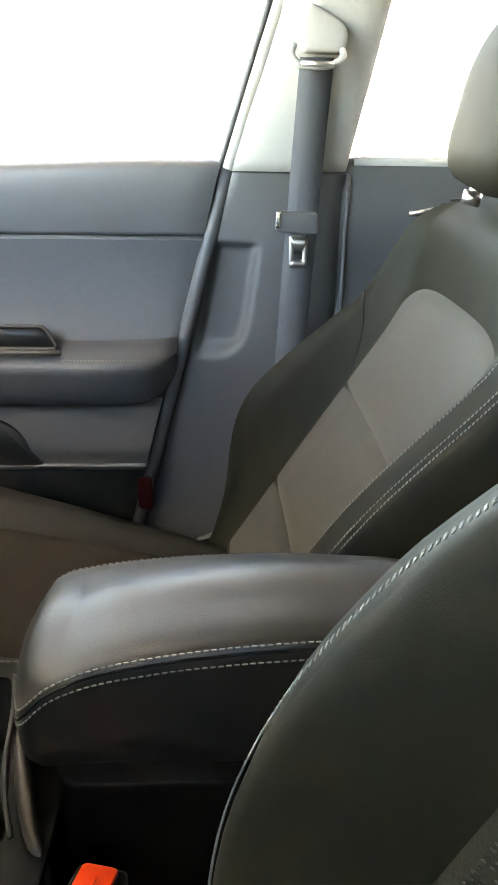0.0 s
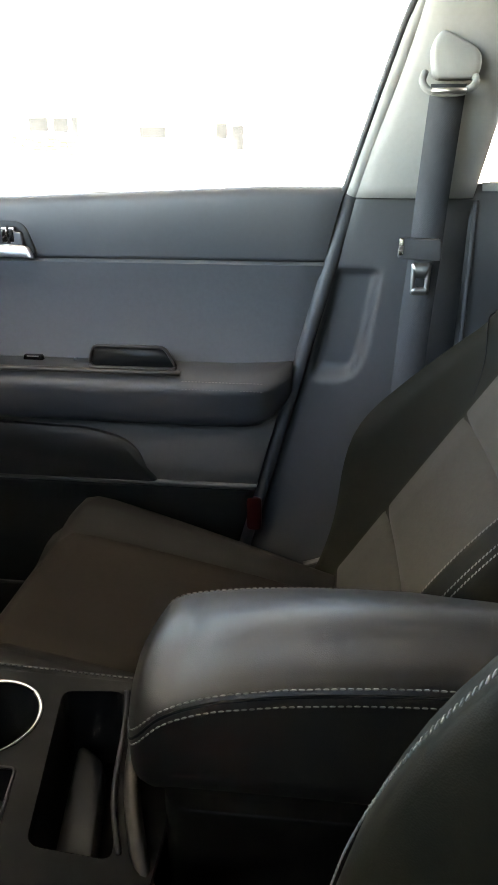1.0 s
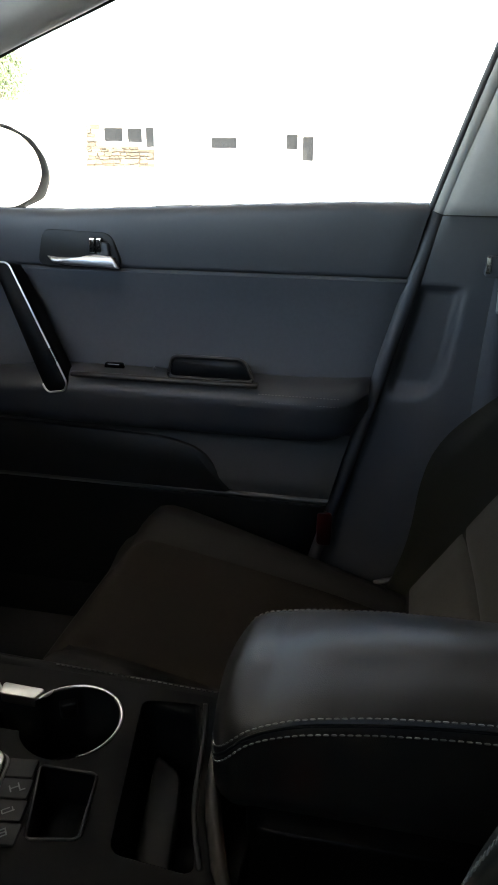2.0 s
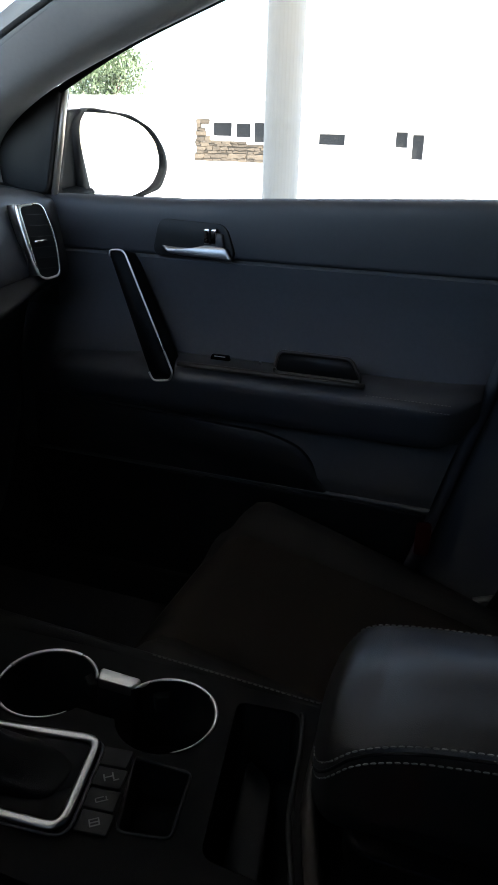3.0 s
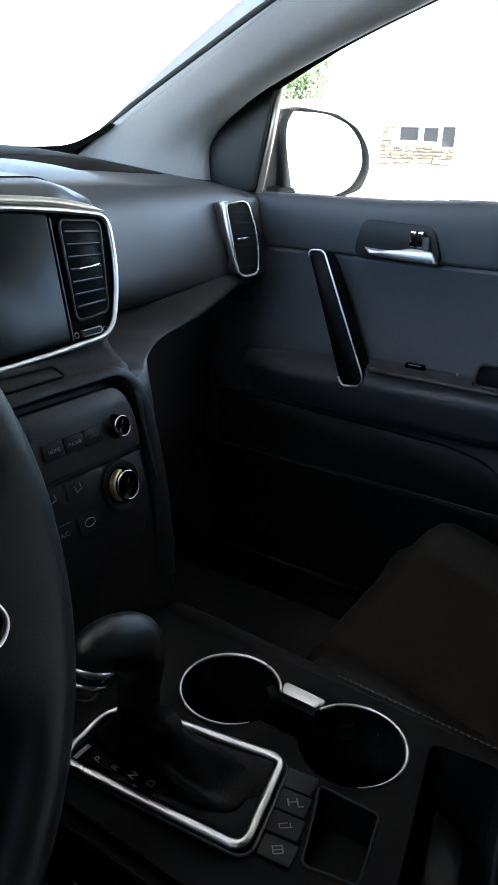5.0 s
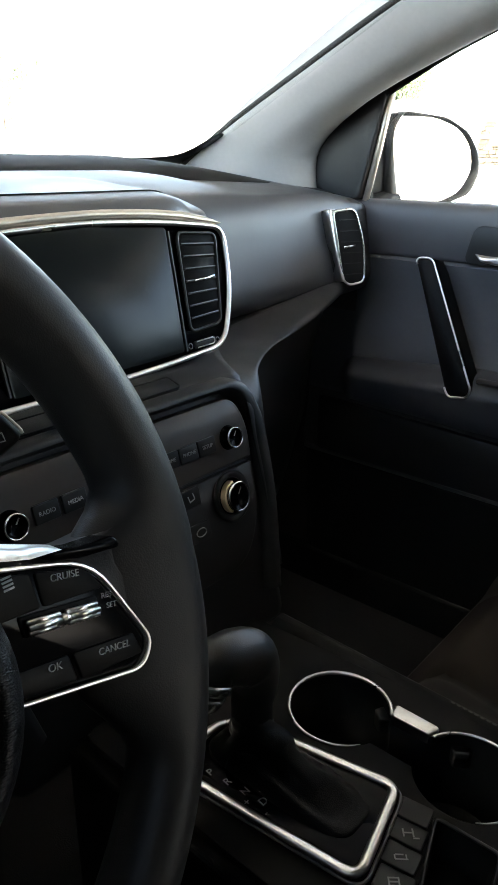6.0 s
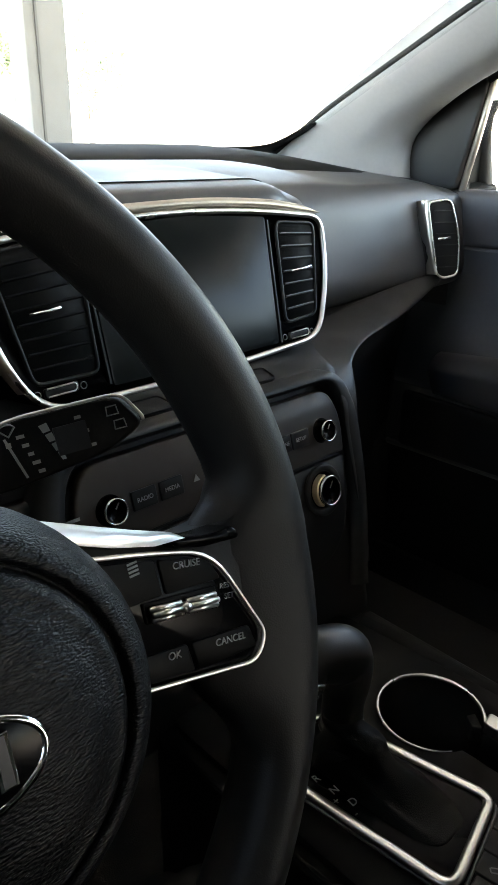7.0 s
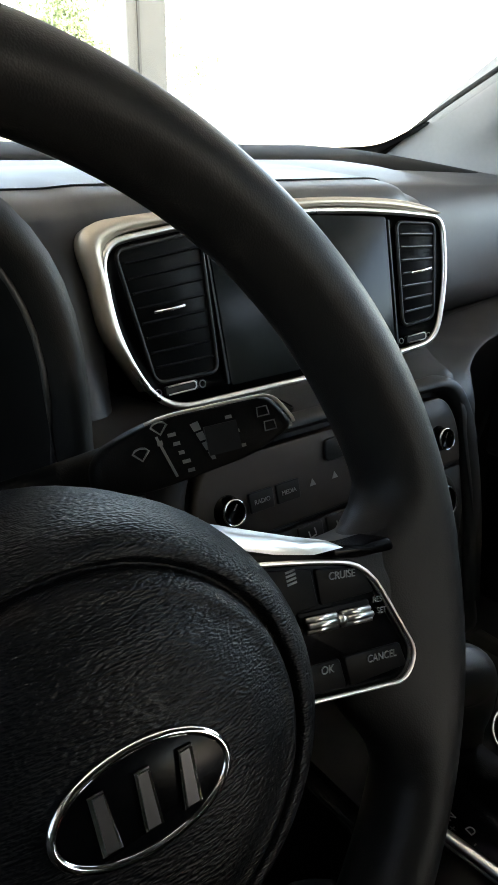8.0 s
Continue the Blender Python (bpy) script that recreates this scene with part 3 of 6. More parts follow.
# armrest bulge of the door
arm_rings = []
for i in range(30):
    y = 0.205 + (0.90 - 0.205) * i / 29
    s = min(1.0, math.sqrt(max(0.0, 1 - (1 - min(1, (y - 0.200) / 0.085)) ** 2)) + 0.02)
    fwd = max(0.0, (y - 0.68) / 0.22)
    depth = (0.078 - 0.03 * fwd) * s
    top, low = 0.882 + 0.022 * max(0, 1 - (y - 0.2) / 0.12) ** 2 * 0.3 - 0.02 * fwd, 0.788 + 0.075 * (1 - s) + 0.0 * fwd
    ring = spline([(0.712, y, top + 0.006), (0.712 - depth * 0.6, y, top + 0.004), (0.712 - depth, y, top - 0.012),
                   (0.712 - depth * 0.97, y, (top + low) / 2 + 0.01), (0.712 - depth * 0.62, y, low + 0.012), (0.712 - 0.004, y, low)], 18)
    arm_rings.append(ring + [Vector((0.735, y, low)), Vector((0.735, y, top))])
arm = part("armrest", loft(arm_rings), SOFT, door, "padded dark grey armrest")
for dz in (0.0, -0.012):
    part("stitching", stitches([Vector((0.6325, y, 0.877 + dz)) for y in np.linspace(0.245, 0.362, 12)], 0.005, 0.0035), THREAD, arm)
part("edge_strip", sweep([Vector((0.640, y, 0.887)) for y in np.linspace(0.365, 0.655, 10)], 0.007, seg=8, flat=0.6), TAUPE, arm, "satin grey edge strip")
part("pull_recess", slab(rounded([(-0.075, -0.019), (0.055, -0.019), (0.038, 0.010), (-0.067, 0.010)], 0.009), -0.01, 0.0015), PLASTIC, arm, "dark pull recess",
     m=door_pose(0.662, 0.43, 0.908))
part("recess_rim", sweep([Vector((0.658, 0.43 - p.x, 0.908 + p.y)) for p in rounded([(-0.077, -0.021), (0.058, -0.021), (0.040, 0.012), (-0.069, 0.012)], 0.009)], 0.0028, closed=True, seg=6), TAUPE, arm)
part("window_switch", slab(rounded([(-0.016, -0.004), (0.016, -0.004), (0.014, 0.004), (-0.014, 0.004)], 0.002), 0, 0.006, 0.002), GLOSS, arm, "gloss black switch", m=door_pose(0.655, 0.590, 0.901))
part("switch_mark", box(0.001, 0.018, 0.0012, (0.6485, 0.590, 0.903)), LETTER, arm, smooth=False)
part("lamp", lathe([(0, 0.002), (0.0022, 0.0015), (0.0025, 0)], 12), LETTER, arm, "tiny white indicator", m=door_pose(0.664, 0.530, 0.897))

# slanting pull handle with its silver outline
PULL = door_pose(0.676, 0, 1.044) @ Matrix.Rotation(radians(-11), 4, 'X') @ Matrix.Translation((0, -1.044, 0))
pull_face = [(-0.784, 1.044), (-0.757, 1.046), (-0.660, 0.868), (-0.664, 0.856), (-0.691, 0.852), (-0.698, 0.860)]
pull = part("pull_handle", slab(rounded([Vector(p) for p in pull_face], [0.008, 0.008, 0.006, 0.006, 0.006, 0.006]), -0.03, 0.012, 0.005), CONSOLE, door, "slanting black pull handle",
            m=PULL)
outline = rounded([Vector((p[0], p[1], 0)) for p in pull_face], [0.010, 0.010, 0.006, 0.006, 0.006, 0.006])
part("silver_outline", sweep([Vector((p.x, p.y, 0.0125)) for p in outline], 0.0016, seg=8), SILVER, pull, "thin silver outline", m=PULL)

# inner release handle
hb = part("handle_bowl", slab(rounded([(-0.725, 1.040), (-0.585, 1.040), (-0.600, 1.092), (-0.712, 1.096)], 0.016), 0, 0.006, 0.003), PLASTIC, door, "black recessed handle bowl", m=door_pose(0.7005, 0, 0))
lever = [(-0.704, 1.0550), (-0.690, 1.0535), (-0.662, 1.0530), (-0.648, 1.0540), (-0.634, 1.0585), (-0.622, 1.0590), (-0.597, 1.0565), (-0.587, 1.0390), (-0.630, 1.0410), (-0.668, 1.0420), (-0.694, 1.0450)]
part("release_lever", slab(rounded([Vector(p) for p in lever], [0.002, 0.006, 0.01, 0.008, 0.008, 0.006, 0.004, 0.003, 0.01, 0.01, 0.004], 4), 0.0, 0.010, 0.004), LEVER, hb, "curved satin grey release lever",
     m=door_pose(0.694, 0, 1.05) @ Matrix.Rotation(radians(-14), 4, 'X') @ Matrix.Translation((0, -1.05, 0)))
part("lock_housing", slab(rounded([(-0.622, 1.058), (-0.602, 1.058), (-0.604, 1.078), (-0.619, 1.079)], 0.003), 0, 0.009, 0.003), SOFT, hb, m=door_pose(0.696, 0, 0))
for dy in (0.0, 0.011):
    part("lock_tab", slab(rounded([(-0.004, -0.011), (0.004, -0.011), (0.005, 0.011), (-0.003, 0.011)], 0.002), 0, 0.009, 0.002), CHROME, hb, "chrome lock tab",
         m=door_pose(0.694, 0.618 + dy, 1.074))

# speaker pocket
part("map_pocket", slab(rounded([(-0.96, 0.69), (-0.415, 0.690), (-0.455, 0.758), (-0.52, 0.778), (-0.96, 0.79)], [0.01, 0.01, 0.03, 0.05, 0.01], 8), -0.004, 0.010, 0.006), PLASTIC, door,
     "dark moulded map pocket", m=door_pose(0.692, 0, 0))

# sail panel and the run channel of the window
sail = [(-1.020, 1.118), (-0.908, 1.122), (-0.870, 1.278), (-0.925, 1.270), (-0.985, 1.232), (-1.010, 1.18)]
part("sail_panel", slab(rounded([Vector(p) for p in sail], 0.012), -0.02, 0.008, 0.004), PLASTIC, door, "dark triangular mirror cover", m=door_pose(0.700, 0, 0))
part("window_channel", sweep([Vector((0.708, 0.904, 1.12)), Vector((0.706, 0.885, 1.20)), Vector((0.702, 0.866, 1.285))], 0.0055, seg=8), BRONZE, door, "bright window channel strip")
frame_line = spline([(0.694, 0.872, 1.272), (0.678, 0.751, 1.325), (0.628, 0.57, 1.376), (0.60, 0.30, 1.462), (0.60, 0.06, 1.48)], 36)
part("window_seal", sweep(frame_line, 0.0055, seg=8), RUBBER, door, "black window seal")
rear_frame = spline([(0.585, 0.041, 1.50), (0.622, 0.045, 1.40), (0.680, 0.075, 1.322), (0.706, 0.137, 1.13)], 24)
part("window_frame", sweep([p + Vector((0, 0.004, 0)) for p in rear_frame], 0.0045, seg=10), SOFT, door, "dark grey window frame")
part("frame_lip", sweep([p + Vector((-0.003, -0.009, 0)) for p in rear_frame], 0.009, seg=10), PILLAR, door, "pale weather strip")
part("belt_seal", sweep([Vector((0.730, y, 1.130 + belt_shift(y))) for y in np.linspace(0.14, 0.9, 8)], 0.005, seg=8), RUBBER, door)
pane = [(-0.92, 1.10), (-0.11, 1.10), (-0.01, 1.52), (-0.45, 1.52), (-0.92, 1.34)]
g1 = part("window_pane", slab(pane, -0.002, 0.002), GLASS, door, "clear side window", smooth=False,
          m=door_pose(0.74, 0, 1.1) @ Matrix.Rotation(radians(-20), 4, 'X') @ Matrix.Translation((0, -1.1, 0)))
g1.visible_shadow = False

# exterior mirror
MM = Matrix.Translation((0.990, 0.938, 1.177)) @ Matrix.Rotation(radians(-27), 4, 'Z') @ Matrix.Rotation(radians(90), 4, 'X') @ Matrix.Diagonal((0.66, 1.0, 1, 1))
m_out = rounded([Vector(p) for p in ((-0.150, -0.080), (0.045, -0.078), (0.138, -0.058), (0.167, -0.018), (0.155, 0.017), (0.110, 0.054), (0.030, 0.078), (-0.110, 0.086), (-0.160, 0.060))], 0.018, 5)
g_out = rounded([Vector(p) for p in ((-0.107, -0.066), (0.025, -0.072), (0.104, -0.051), (0.137, -0.010), (0.120, 0.031), (0.072, 0.060), (-0.010, 0.0755), (-0.130, 0.0755), (-0.138, 0.032))], [0.010, 0.03, 0.025, 0.02, 0.02, 0.025, 0.03, 0.010, 0.03], 5)


def shrunk(k, z):
    return [Vector((p.x * k, p.y * k, z)) for p in m_out]


lip = [[g.lerp(o, k) for g, o in zip(g_out, m_out)] for k in (0.0, 0.5)]
mirror = part("door_mirror", loft([[Vector((p.x, p.y, 0.003)) for p in lip[0]], [Vector((p.x, p.y, 0.012)) for p in lip[1]], shrunk(0.985, 0.008), shrunk(1.0, -0.02), shrunk(0.92, -0.05), shrunk(0.70, -0.085), shrunk(0.28, -0.10)], caps=False), PLASTIC, door,
              "black exterior mirror with clear glass", m=MM)
part("mirror_glass", slab([(p.x * 1.01, p.y * 1.01) for p in g_out], 0.0, 0.004), MIRROR, mirror, m=MM, smooth=False)
part("mirror_foot", sweep([Vector((0.74, 0.95, 1.100)), Vector((0.82, 0.975, 1.098)), Vector((0.95, 0.990, 1.118))], lambda k: 0.032 - 0.008 * k, seg=12, flat=0.6), RUBBER, mirror)
part("mirror_neck", slab(rounded([Vector(p) for p in ((-0.215, -0.085), (-0.130, -0.080), (-0.110, 0.084), (-0.205, 0.072))], 0.02), -0.05, -0.002, 0.006), PLASTIC, mirror, m=MM)

# rear door
rdoor = thing("rear_door", "dark grey rear car door behind the pillar", "car door", (0.72, -0.5, 0.6))
part("trim_panel", curved_panel([(0.775, 1.130), (0.73, 1.142), (0.706, 1.138), (0.70, 1.05), (0.712, 0.95), (0.69, 0.85), (0.70, 0.45)], -0.030, lambda z: -0.95), SOFT, rdoor, "dark grey trim panel", solid=0.01)
part("front_edge_seal", sweep([Vector((0.699, -0.0375, z)) for z in np.linspace(1.125, 0.5, 8)], 0.0035, seg=8), SOFT, rdoor, "dark grey edge seal")
part("belt_ledge", sweep([Vector((0.712, y, 1.140)) for y in np.linspace(-0.045, -0.9, 8)], 0.0078, seg=8), PILLAR, rdoor, "pale ledge under the window")
part("door_skin", curved_panel([(0.78, 1.10), (0.87, 0.98), (0.89, 0.75), (0.84, 0.42)], -0.04, lambda z: -1.0), PAINT, rdoor, "pale painted outer skin", solid=0.006)
part("release_lever", sweep(spline([(0.698, -0.128, 1.075), (0.692, -0.140, 1.077), (0.694, -0.175, 1.083)], 10), 0.005, seg=10, flat=0.7), SILVER, rdoor, "small silver release lever")
# Pane dimmed to weaken light from the rear.
g2 = part("window_pane", slab([(0.06, 1.12), (0.93, 1.12), (0.9, 1.47), (0.09, 1.47)], -0.002, 0.002), REAR_GLASS, rdoor, "side window, dimmed to limit light on the seats", smooth=False,
          m=door_pose(0.74, 0, 1.1) @ Matrix.Rotation(radians(-20), 4, 'X') @ Matrix.Translation((0, -1.1, 0)))

# seat belt on the pillar
belt = thing("seat_belt", "grey seat belt webbing hanging on the pale pillar", "seat belt", (0.65, 0.03, 1.2))
web = spline([(0.640, 0.020, 1.262), (0.655, 0.026, 1.13), (0.652, 0.03, 1.05), (0.648, 0.036, 0.95), (0.645, 0.04, 0.80), (0.65, 0.03, 0.6)], 30)
part("webbing", loft([[p + Vector((-0.001, -0.021, 0)), p + Vector((-0.002, 0, 0)), p + Vector((-0.001, 0.021, 0)), p + Vector((0.001, 0.021, 0)), p + Vector((0.001, -0.021, 0))] for p in web]), WEBBING, belt)
# Sleeve paled and tongue dulled: glare is put into their materials.
part("tongue_sleeve", slab(rounded([(-0.066, -0.013), (-0.008, -0.016), (-0.010, 0.012), (-0.064, 0.013)], 0.005), -0.006, 0.008, 0.003), SOFT, belt, "dark grey belt tongue sleeve", m=door_pose(0.648, 0.0, 1.068))
part("sleeve_tip", slab(rounded([(-0.003, -0.011), (0.003, -0.011), (0.003, 0.011), (-0.003, 0.011)], 0.0015), 0, 0.010, 0.002), SILVER, belt, m=door_pose(0.648, 0.062, 1.070))
part("tongue", holed_plate(rounded([(-0.012, -0.022), (0.012, -0.022), (0.013, 0.020), (-0.013, 0.020)], 0.004), [rounded([(-0.006, -0.012), (0.006, -0.012), (0.006, 0.0), (-0.006, 0.0)], 0.002)], 0.002, 0.003), LEVER, belt, "steel latch tongue", m=door_pose(0.640, 0.034, 1.030))
anchor = part("top_anchor", sweep(spline([(0.632, 0.050, 1.274), (0.621, 0.053, 1.262), (0.620, 0.040, 1.252), (0.622, 0.006, 1.252), (0.622, -0.009, 1.262), (0.634, -0.006, 1.274)], 26), 0.0044, seg=10), PILLAR, belt, "pale guide loop")
part("anchor_cap", slab(rounded([(-0.036, -0.009), (0.017, -0.009), (0.020, 0.020), (-0.006, 0.034), (-0.030, 0.046), (-0.042, 0.026)], [0.010, 0.012, 0.014, 0.02, 0.010, 0.02]), -0.01, 0.016, 0.008), PILLAR, belt, "pale moulded anchor cap", m=door_pose(0.640, 0.004, 1.275))
part("guide_bar", sweep([Vector((0.617, 0.042, 1.253)), Vector((0.617, 0.002, 1.253))], 0.0035, seg=8), SILVER, belt)
part("lower_anchor", sweep(spline([(0.600, 0.175, 0.604), (0.602, 0.150, 0.612), (0.606, 0.125, 0.622)], 10), 0.006, seg=8, flat=0.5), SATIN_STRIP, belt, "dull grey lower anchor")


# ---- seats ----
RIDGE_S = (-0.06, 0.03, 0.10, 0.16, 0.23, 0.29, 0.33, 0.375, 0.42, 0.50)
RIDGES = {"passenger_inner": (0.03, 0.045, 0.060, 0.068, 0.067, 0.058, 0.051, 0.041, 0.026, 0.010),
          "passenger_outer": (0.03, 0.058, 0.097, 0.114, 0.099, 0.082, 0.069, 0.054, 0.052, 0.022),
          "driver": (0.02, 0.036, 0.062, 0.090, 0.102, 0.095, 0.083, 0.062, 0.036, 0.010)}


def bolster(u, s, ridge):
    """How far the backrest's front stands forward at u across and s up the back."""
    a = abs(u)
    base = 0.008 + 0.006 * (min(a, 0.19) / 0.14) ** 2
    h = float(np.mean(np.interp([s - 0.03, s - 0.015, s, s + 0.015, s + 0.03], RIDGE_S, ridge)))
    begin = 0.160 if ridge is RIDGES["passenger_outer"] else 0.142
    if a <= 0.19:
        return base + (h - base) * smooth01((a - begin) / 0.045)
    return h - 0.012 * min(1.0, (a - 0.19) / 0.032) - (h + 0.01) * smooth01((a - 0.216) / 0.024)


def half_width(s):
    return 0.240 - 0.010 * smooth01((s - 0.38) / 0.12)


def seat(name, x, y, z, recline, label, inner, headrest=True, ridges=("driver", "driver")):
    """A bucket seat: backrest with cloth inserts, cushion and head restraint. inner: the side of the console (+1 or -1 in x)."""
    st = thing(name, label, "car seat", (x, y, 0.4))
    steps, spine, turn = 120, [Vector((x, y, z))], []
    for k in range(steps):
        lean = radians(recline + (9 - recline) * smooth01((k * 0.008 - 0.30) / 0.16))
        turn.append(lean)
        spine.append(spine[-1] + Vector((0, -math.sin(lean), math.cos(lean))) * 0.008)

    def spot(u, s, d):
        k = max(0, min(steps - 1, int(s / 0.008)))
        a = turn[k]
        p = spine[k] + Vector((0, -math.sin(a), math.cos(a))) * (s - k * 0.008)
        return p + Vector((u, math.cos(a) * d, math.sin(a) * d))

    def wide(s):
        return half_width(s) * max(0.06, 1 - (max(0.0, s - 0.42) / 0.106) ** 3) ** 0.45

    def face(u, s, lift=0.0):
        w = wide(s)
        k = math.copysign(0.155 + (abs(u) - 0.155) / max(0.01, w - 0.155) * 0.085, u) if abs(u) > 0.155 else u
        return spot(u, s, bolster(k, s, RIDGES[ridges[int(u * inner < 0)]]) - 0.03 * smooth01((s - 0.47) / 0.06) + lift)

    rings = []
    for i in range(46):
        s = -0.06 + 0.585 * math.sin(math.pi / 2 * i / 45)
        w = wide(s)
        ring = [face(-w + 2 * w * j / 90, s) for j in range(91)]
        ring += [spot(w * 1.0, s, -0.04), spot(w * 0.9, s, -0.085), spot(0, s, -0.1), spot(-w * 0.9, s, -0.085), spot(-w, s, -0.04)]
        rings.append(ring)
    back = part("backrest", loft(rings), SEAT_LEATHER, st, "dark leather backrest with raised bolsters")

    def insert(nm, s0, s1, top_round, mat, w0, base=-0.002):
        rows = []
        for i in range(22):
            t = i / 21
            ring = []
            for j in range(41):
                q = -1 + 2 * j / 40
                u = q * w0
                e = s1 - top_round * (1 - math.sqrt(max(0.0, 1 - q ** 4)))
                s = s0 + (e - s0) * t
                f = min(1.0, 16 * min(t, 1 - t) + 0.05) ** 0.5 * min(1.0, 6 * min((1 + q) / 2, (1 - q) / 2) + 0.02) ** 0.5
                ring.append(face(u, s, base + 0.009 * f))
            rows.append(ring)
        return part(nm, loft(rows, closed=False), mat, back, "grey-brown cloth insert")

    if headrest:
        insert("upper_insert", 0.2498, 0.414, 0.05, SEAT_CLOTH, 0.164)
        insert("middle_insert", 0.0878, 0.2502, 0.0, SEAT_CLOTH, 0.164)
        insert("lower_insert", -0.03, 0.0875, 0.0, SEAT_CLOTH, 0.164)
        seam = spline([face(-inner * u, s, 0.0002) for u, s in ((0.204, 0.395), (0.198, 0.384), (0.192, 0.366), (0.180, 0.325), (0.173, 0.300), (0.168, 0.276))], 40)
        part("shoulder_seam", sweep(seam, 0.0008, seg=6), RUBBER, back, "dark shoulder seam")
    else:
        panel = insert("back_insert", -0.03, 0.414, 0.05, PATTERN_CLOTH, 0.156, 0.0002)
        ribs = bmesh.new()
        for k in range(96):
            s = 0.12 + 0.0028 * k
            row = [face(inner * (0.06 + 0.092 * j / 24), s + 0.00004 * j, 0.0085) for j in range(25)]
            piece = stitches(row, 0.0034 if k % 4 else 0.0068, 0.0022, 0.0005)
            mesh = bpy.data.meshes.new("woven_row")
            piece.to_mesh(mesh)
            ribs.from_mesh(mesh)
            bpy.data.meshes.remove(mesh)
            piece.free()
        part("woven_ribs", ribs, RIB_THREAD, panel, "raised woven dashes", kind="stuff")
    for k, r in (((0.1900, 0.0006), (0.2085, 0.0006), (0.2145, 0.0006)) if headrest else ((0.1922, 0.0006), (0.1942, 0.0006))):
        line = [face(inner * (0.155 + (k - 0.155) / 0.085 * (wide(s) - 0.155)), s, 0.0018) for s in np.linspace(0.06, 0.46, 60)]
        part("stitching", stitches(line, *((0.0040, 0.0034, r) if headrest else (0.0031, 0.0025, 0.00048)), slant=0.5), THREAD, back, "pale contrast stitching")
    # cushion
    rows = []
    for i in range(26):
        t = i / 25
        yy = -0.02 + 0.47 * t
        drop = 0.07 * smooth01((t - 0.82) / 0.18) ** 2 + 0.07 * (1 - t) ** 1.3
        ring = []
        for j in range(37):
            q = -1 + 2 * j / 36
            u = q * 0.235
            b = 0.03 * smooth01((abs(q) - 0.5) / 0.22) * (1 - 0.6 * smooth01((t - 0.8) / 0.2)) - 0.07 * smooth01((abs(q) - 0.86) / 0.14)
            ring.append(Vector((x + u, y + yy, z + 0.025 + 0.028 * t - drop + b - 0.05 * (1 - t) * smooth01((abs(q) - 0.55) / 0.3))))
        ring += [Vector((x + 0.24, y + yy, 0.5)), Vector((x - 0.24, y + yy, 0.5))]
        rows.append(ring)
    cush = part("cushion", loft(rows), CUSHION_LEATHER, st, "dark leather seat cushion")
    rows = []
    for i in range(20):
        t = i / 19
        yy = 0.05 + 0.40 * t
        ring = []
        for j in range(21):
            q = -1 + 2 * j / 20
            f = min(1.0, 5 * min(t, 1 - t) + 0.02) ** 0.5 * min(1.0, 6 * (1 - abs(q)) + 0.02) ** 0.5
            drop = 0.07 * smooth01(((yy + 0.02) / 0.47 - 0.82) / 0.18) ** 2 + 0.07 * max(0.0, 1 - (yy + 0.02) / 0.47) ** 1.3
            ring.append(Vector((x + q * 0.122, y + yy, z + 0.023 + 0.028 * (yy + 0.02) / 0.47 - drop + 0.010 * f)))
        rows.append(ring)
    part("cushion_insert", loft(rows, closed=False), CUSHION_CLOTH, cush, "brown cloth cushion insert, darkened to carry its shade")
    part("stitching", stitches([Vector((x + inner * 0.222, y + yy, z + 0.030 + 0.06 * (yy + 0.02) - 0.07 * max(0.0, 1 - (yy + 0.02) / 0.47) ** 1.3)) for yy in np.linspace(0.1, 0.36, 20)], 0.005, 0.0035, 0.0007), THREAD, cush)
    part("seat_base", box(0.42, 0.46, 0.13, (x, y + 0.19, 0.44)), PLASTIC, st, "black seat base", smooth=False, bevel=0.02)
    if headrest:
        rings = []
        for i in range(18):
            t = i / 17
            s = 0.522 + 0.178 * t
            k = math.sqrt(max(0.03, 1 - abs(2 * t - 1) ** (6.0 if t < 0.5 else 2.2)))
            w, dp = 0.104 * k, 0.046 * k
            c = 0.006 - 0.006 * t
            rings.append([spot(w * math.copysign(abs(math.cos(a)) ** 0.7, math.cos(a)), s, c + dp * math.copysign(abs(math.sin(a)) ** 0.8, math.sin(a)))
                          for a in np.linspace(0, 2 * math.pi, 29)[:-1]])
        hr = part("head_restraint", loft(rings), SEAT_LEATHER, st, "dark leather head restraint")
        for u in (-0.07, 0.07):
            part("post", sweep([spot(u, 0.515, 0.004), spot(u, 0.56, 0.002)], 0.006, seg=10), CHROME, hr, "chrome post")
            part("post_sleeve", sweep([spot(u, 0.509, 0.005), spot(u, 0.523, 0.004)], 0.010, seg=14), SILVER, hr, "silver post sleeve")
    return st


seat("passenger_seat", 0.362, 0.098, 0.66, 32.5, "dark leather passenger seat with grey-brown cloth inserts", -1, ridges=("passenger_inner", "passenger_outer"))
seat("driver_seat", -0.351, 0.125, 0.727, 25, "dark leather driver's seat with pale contrast stitching", 1, headrest=False)

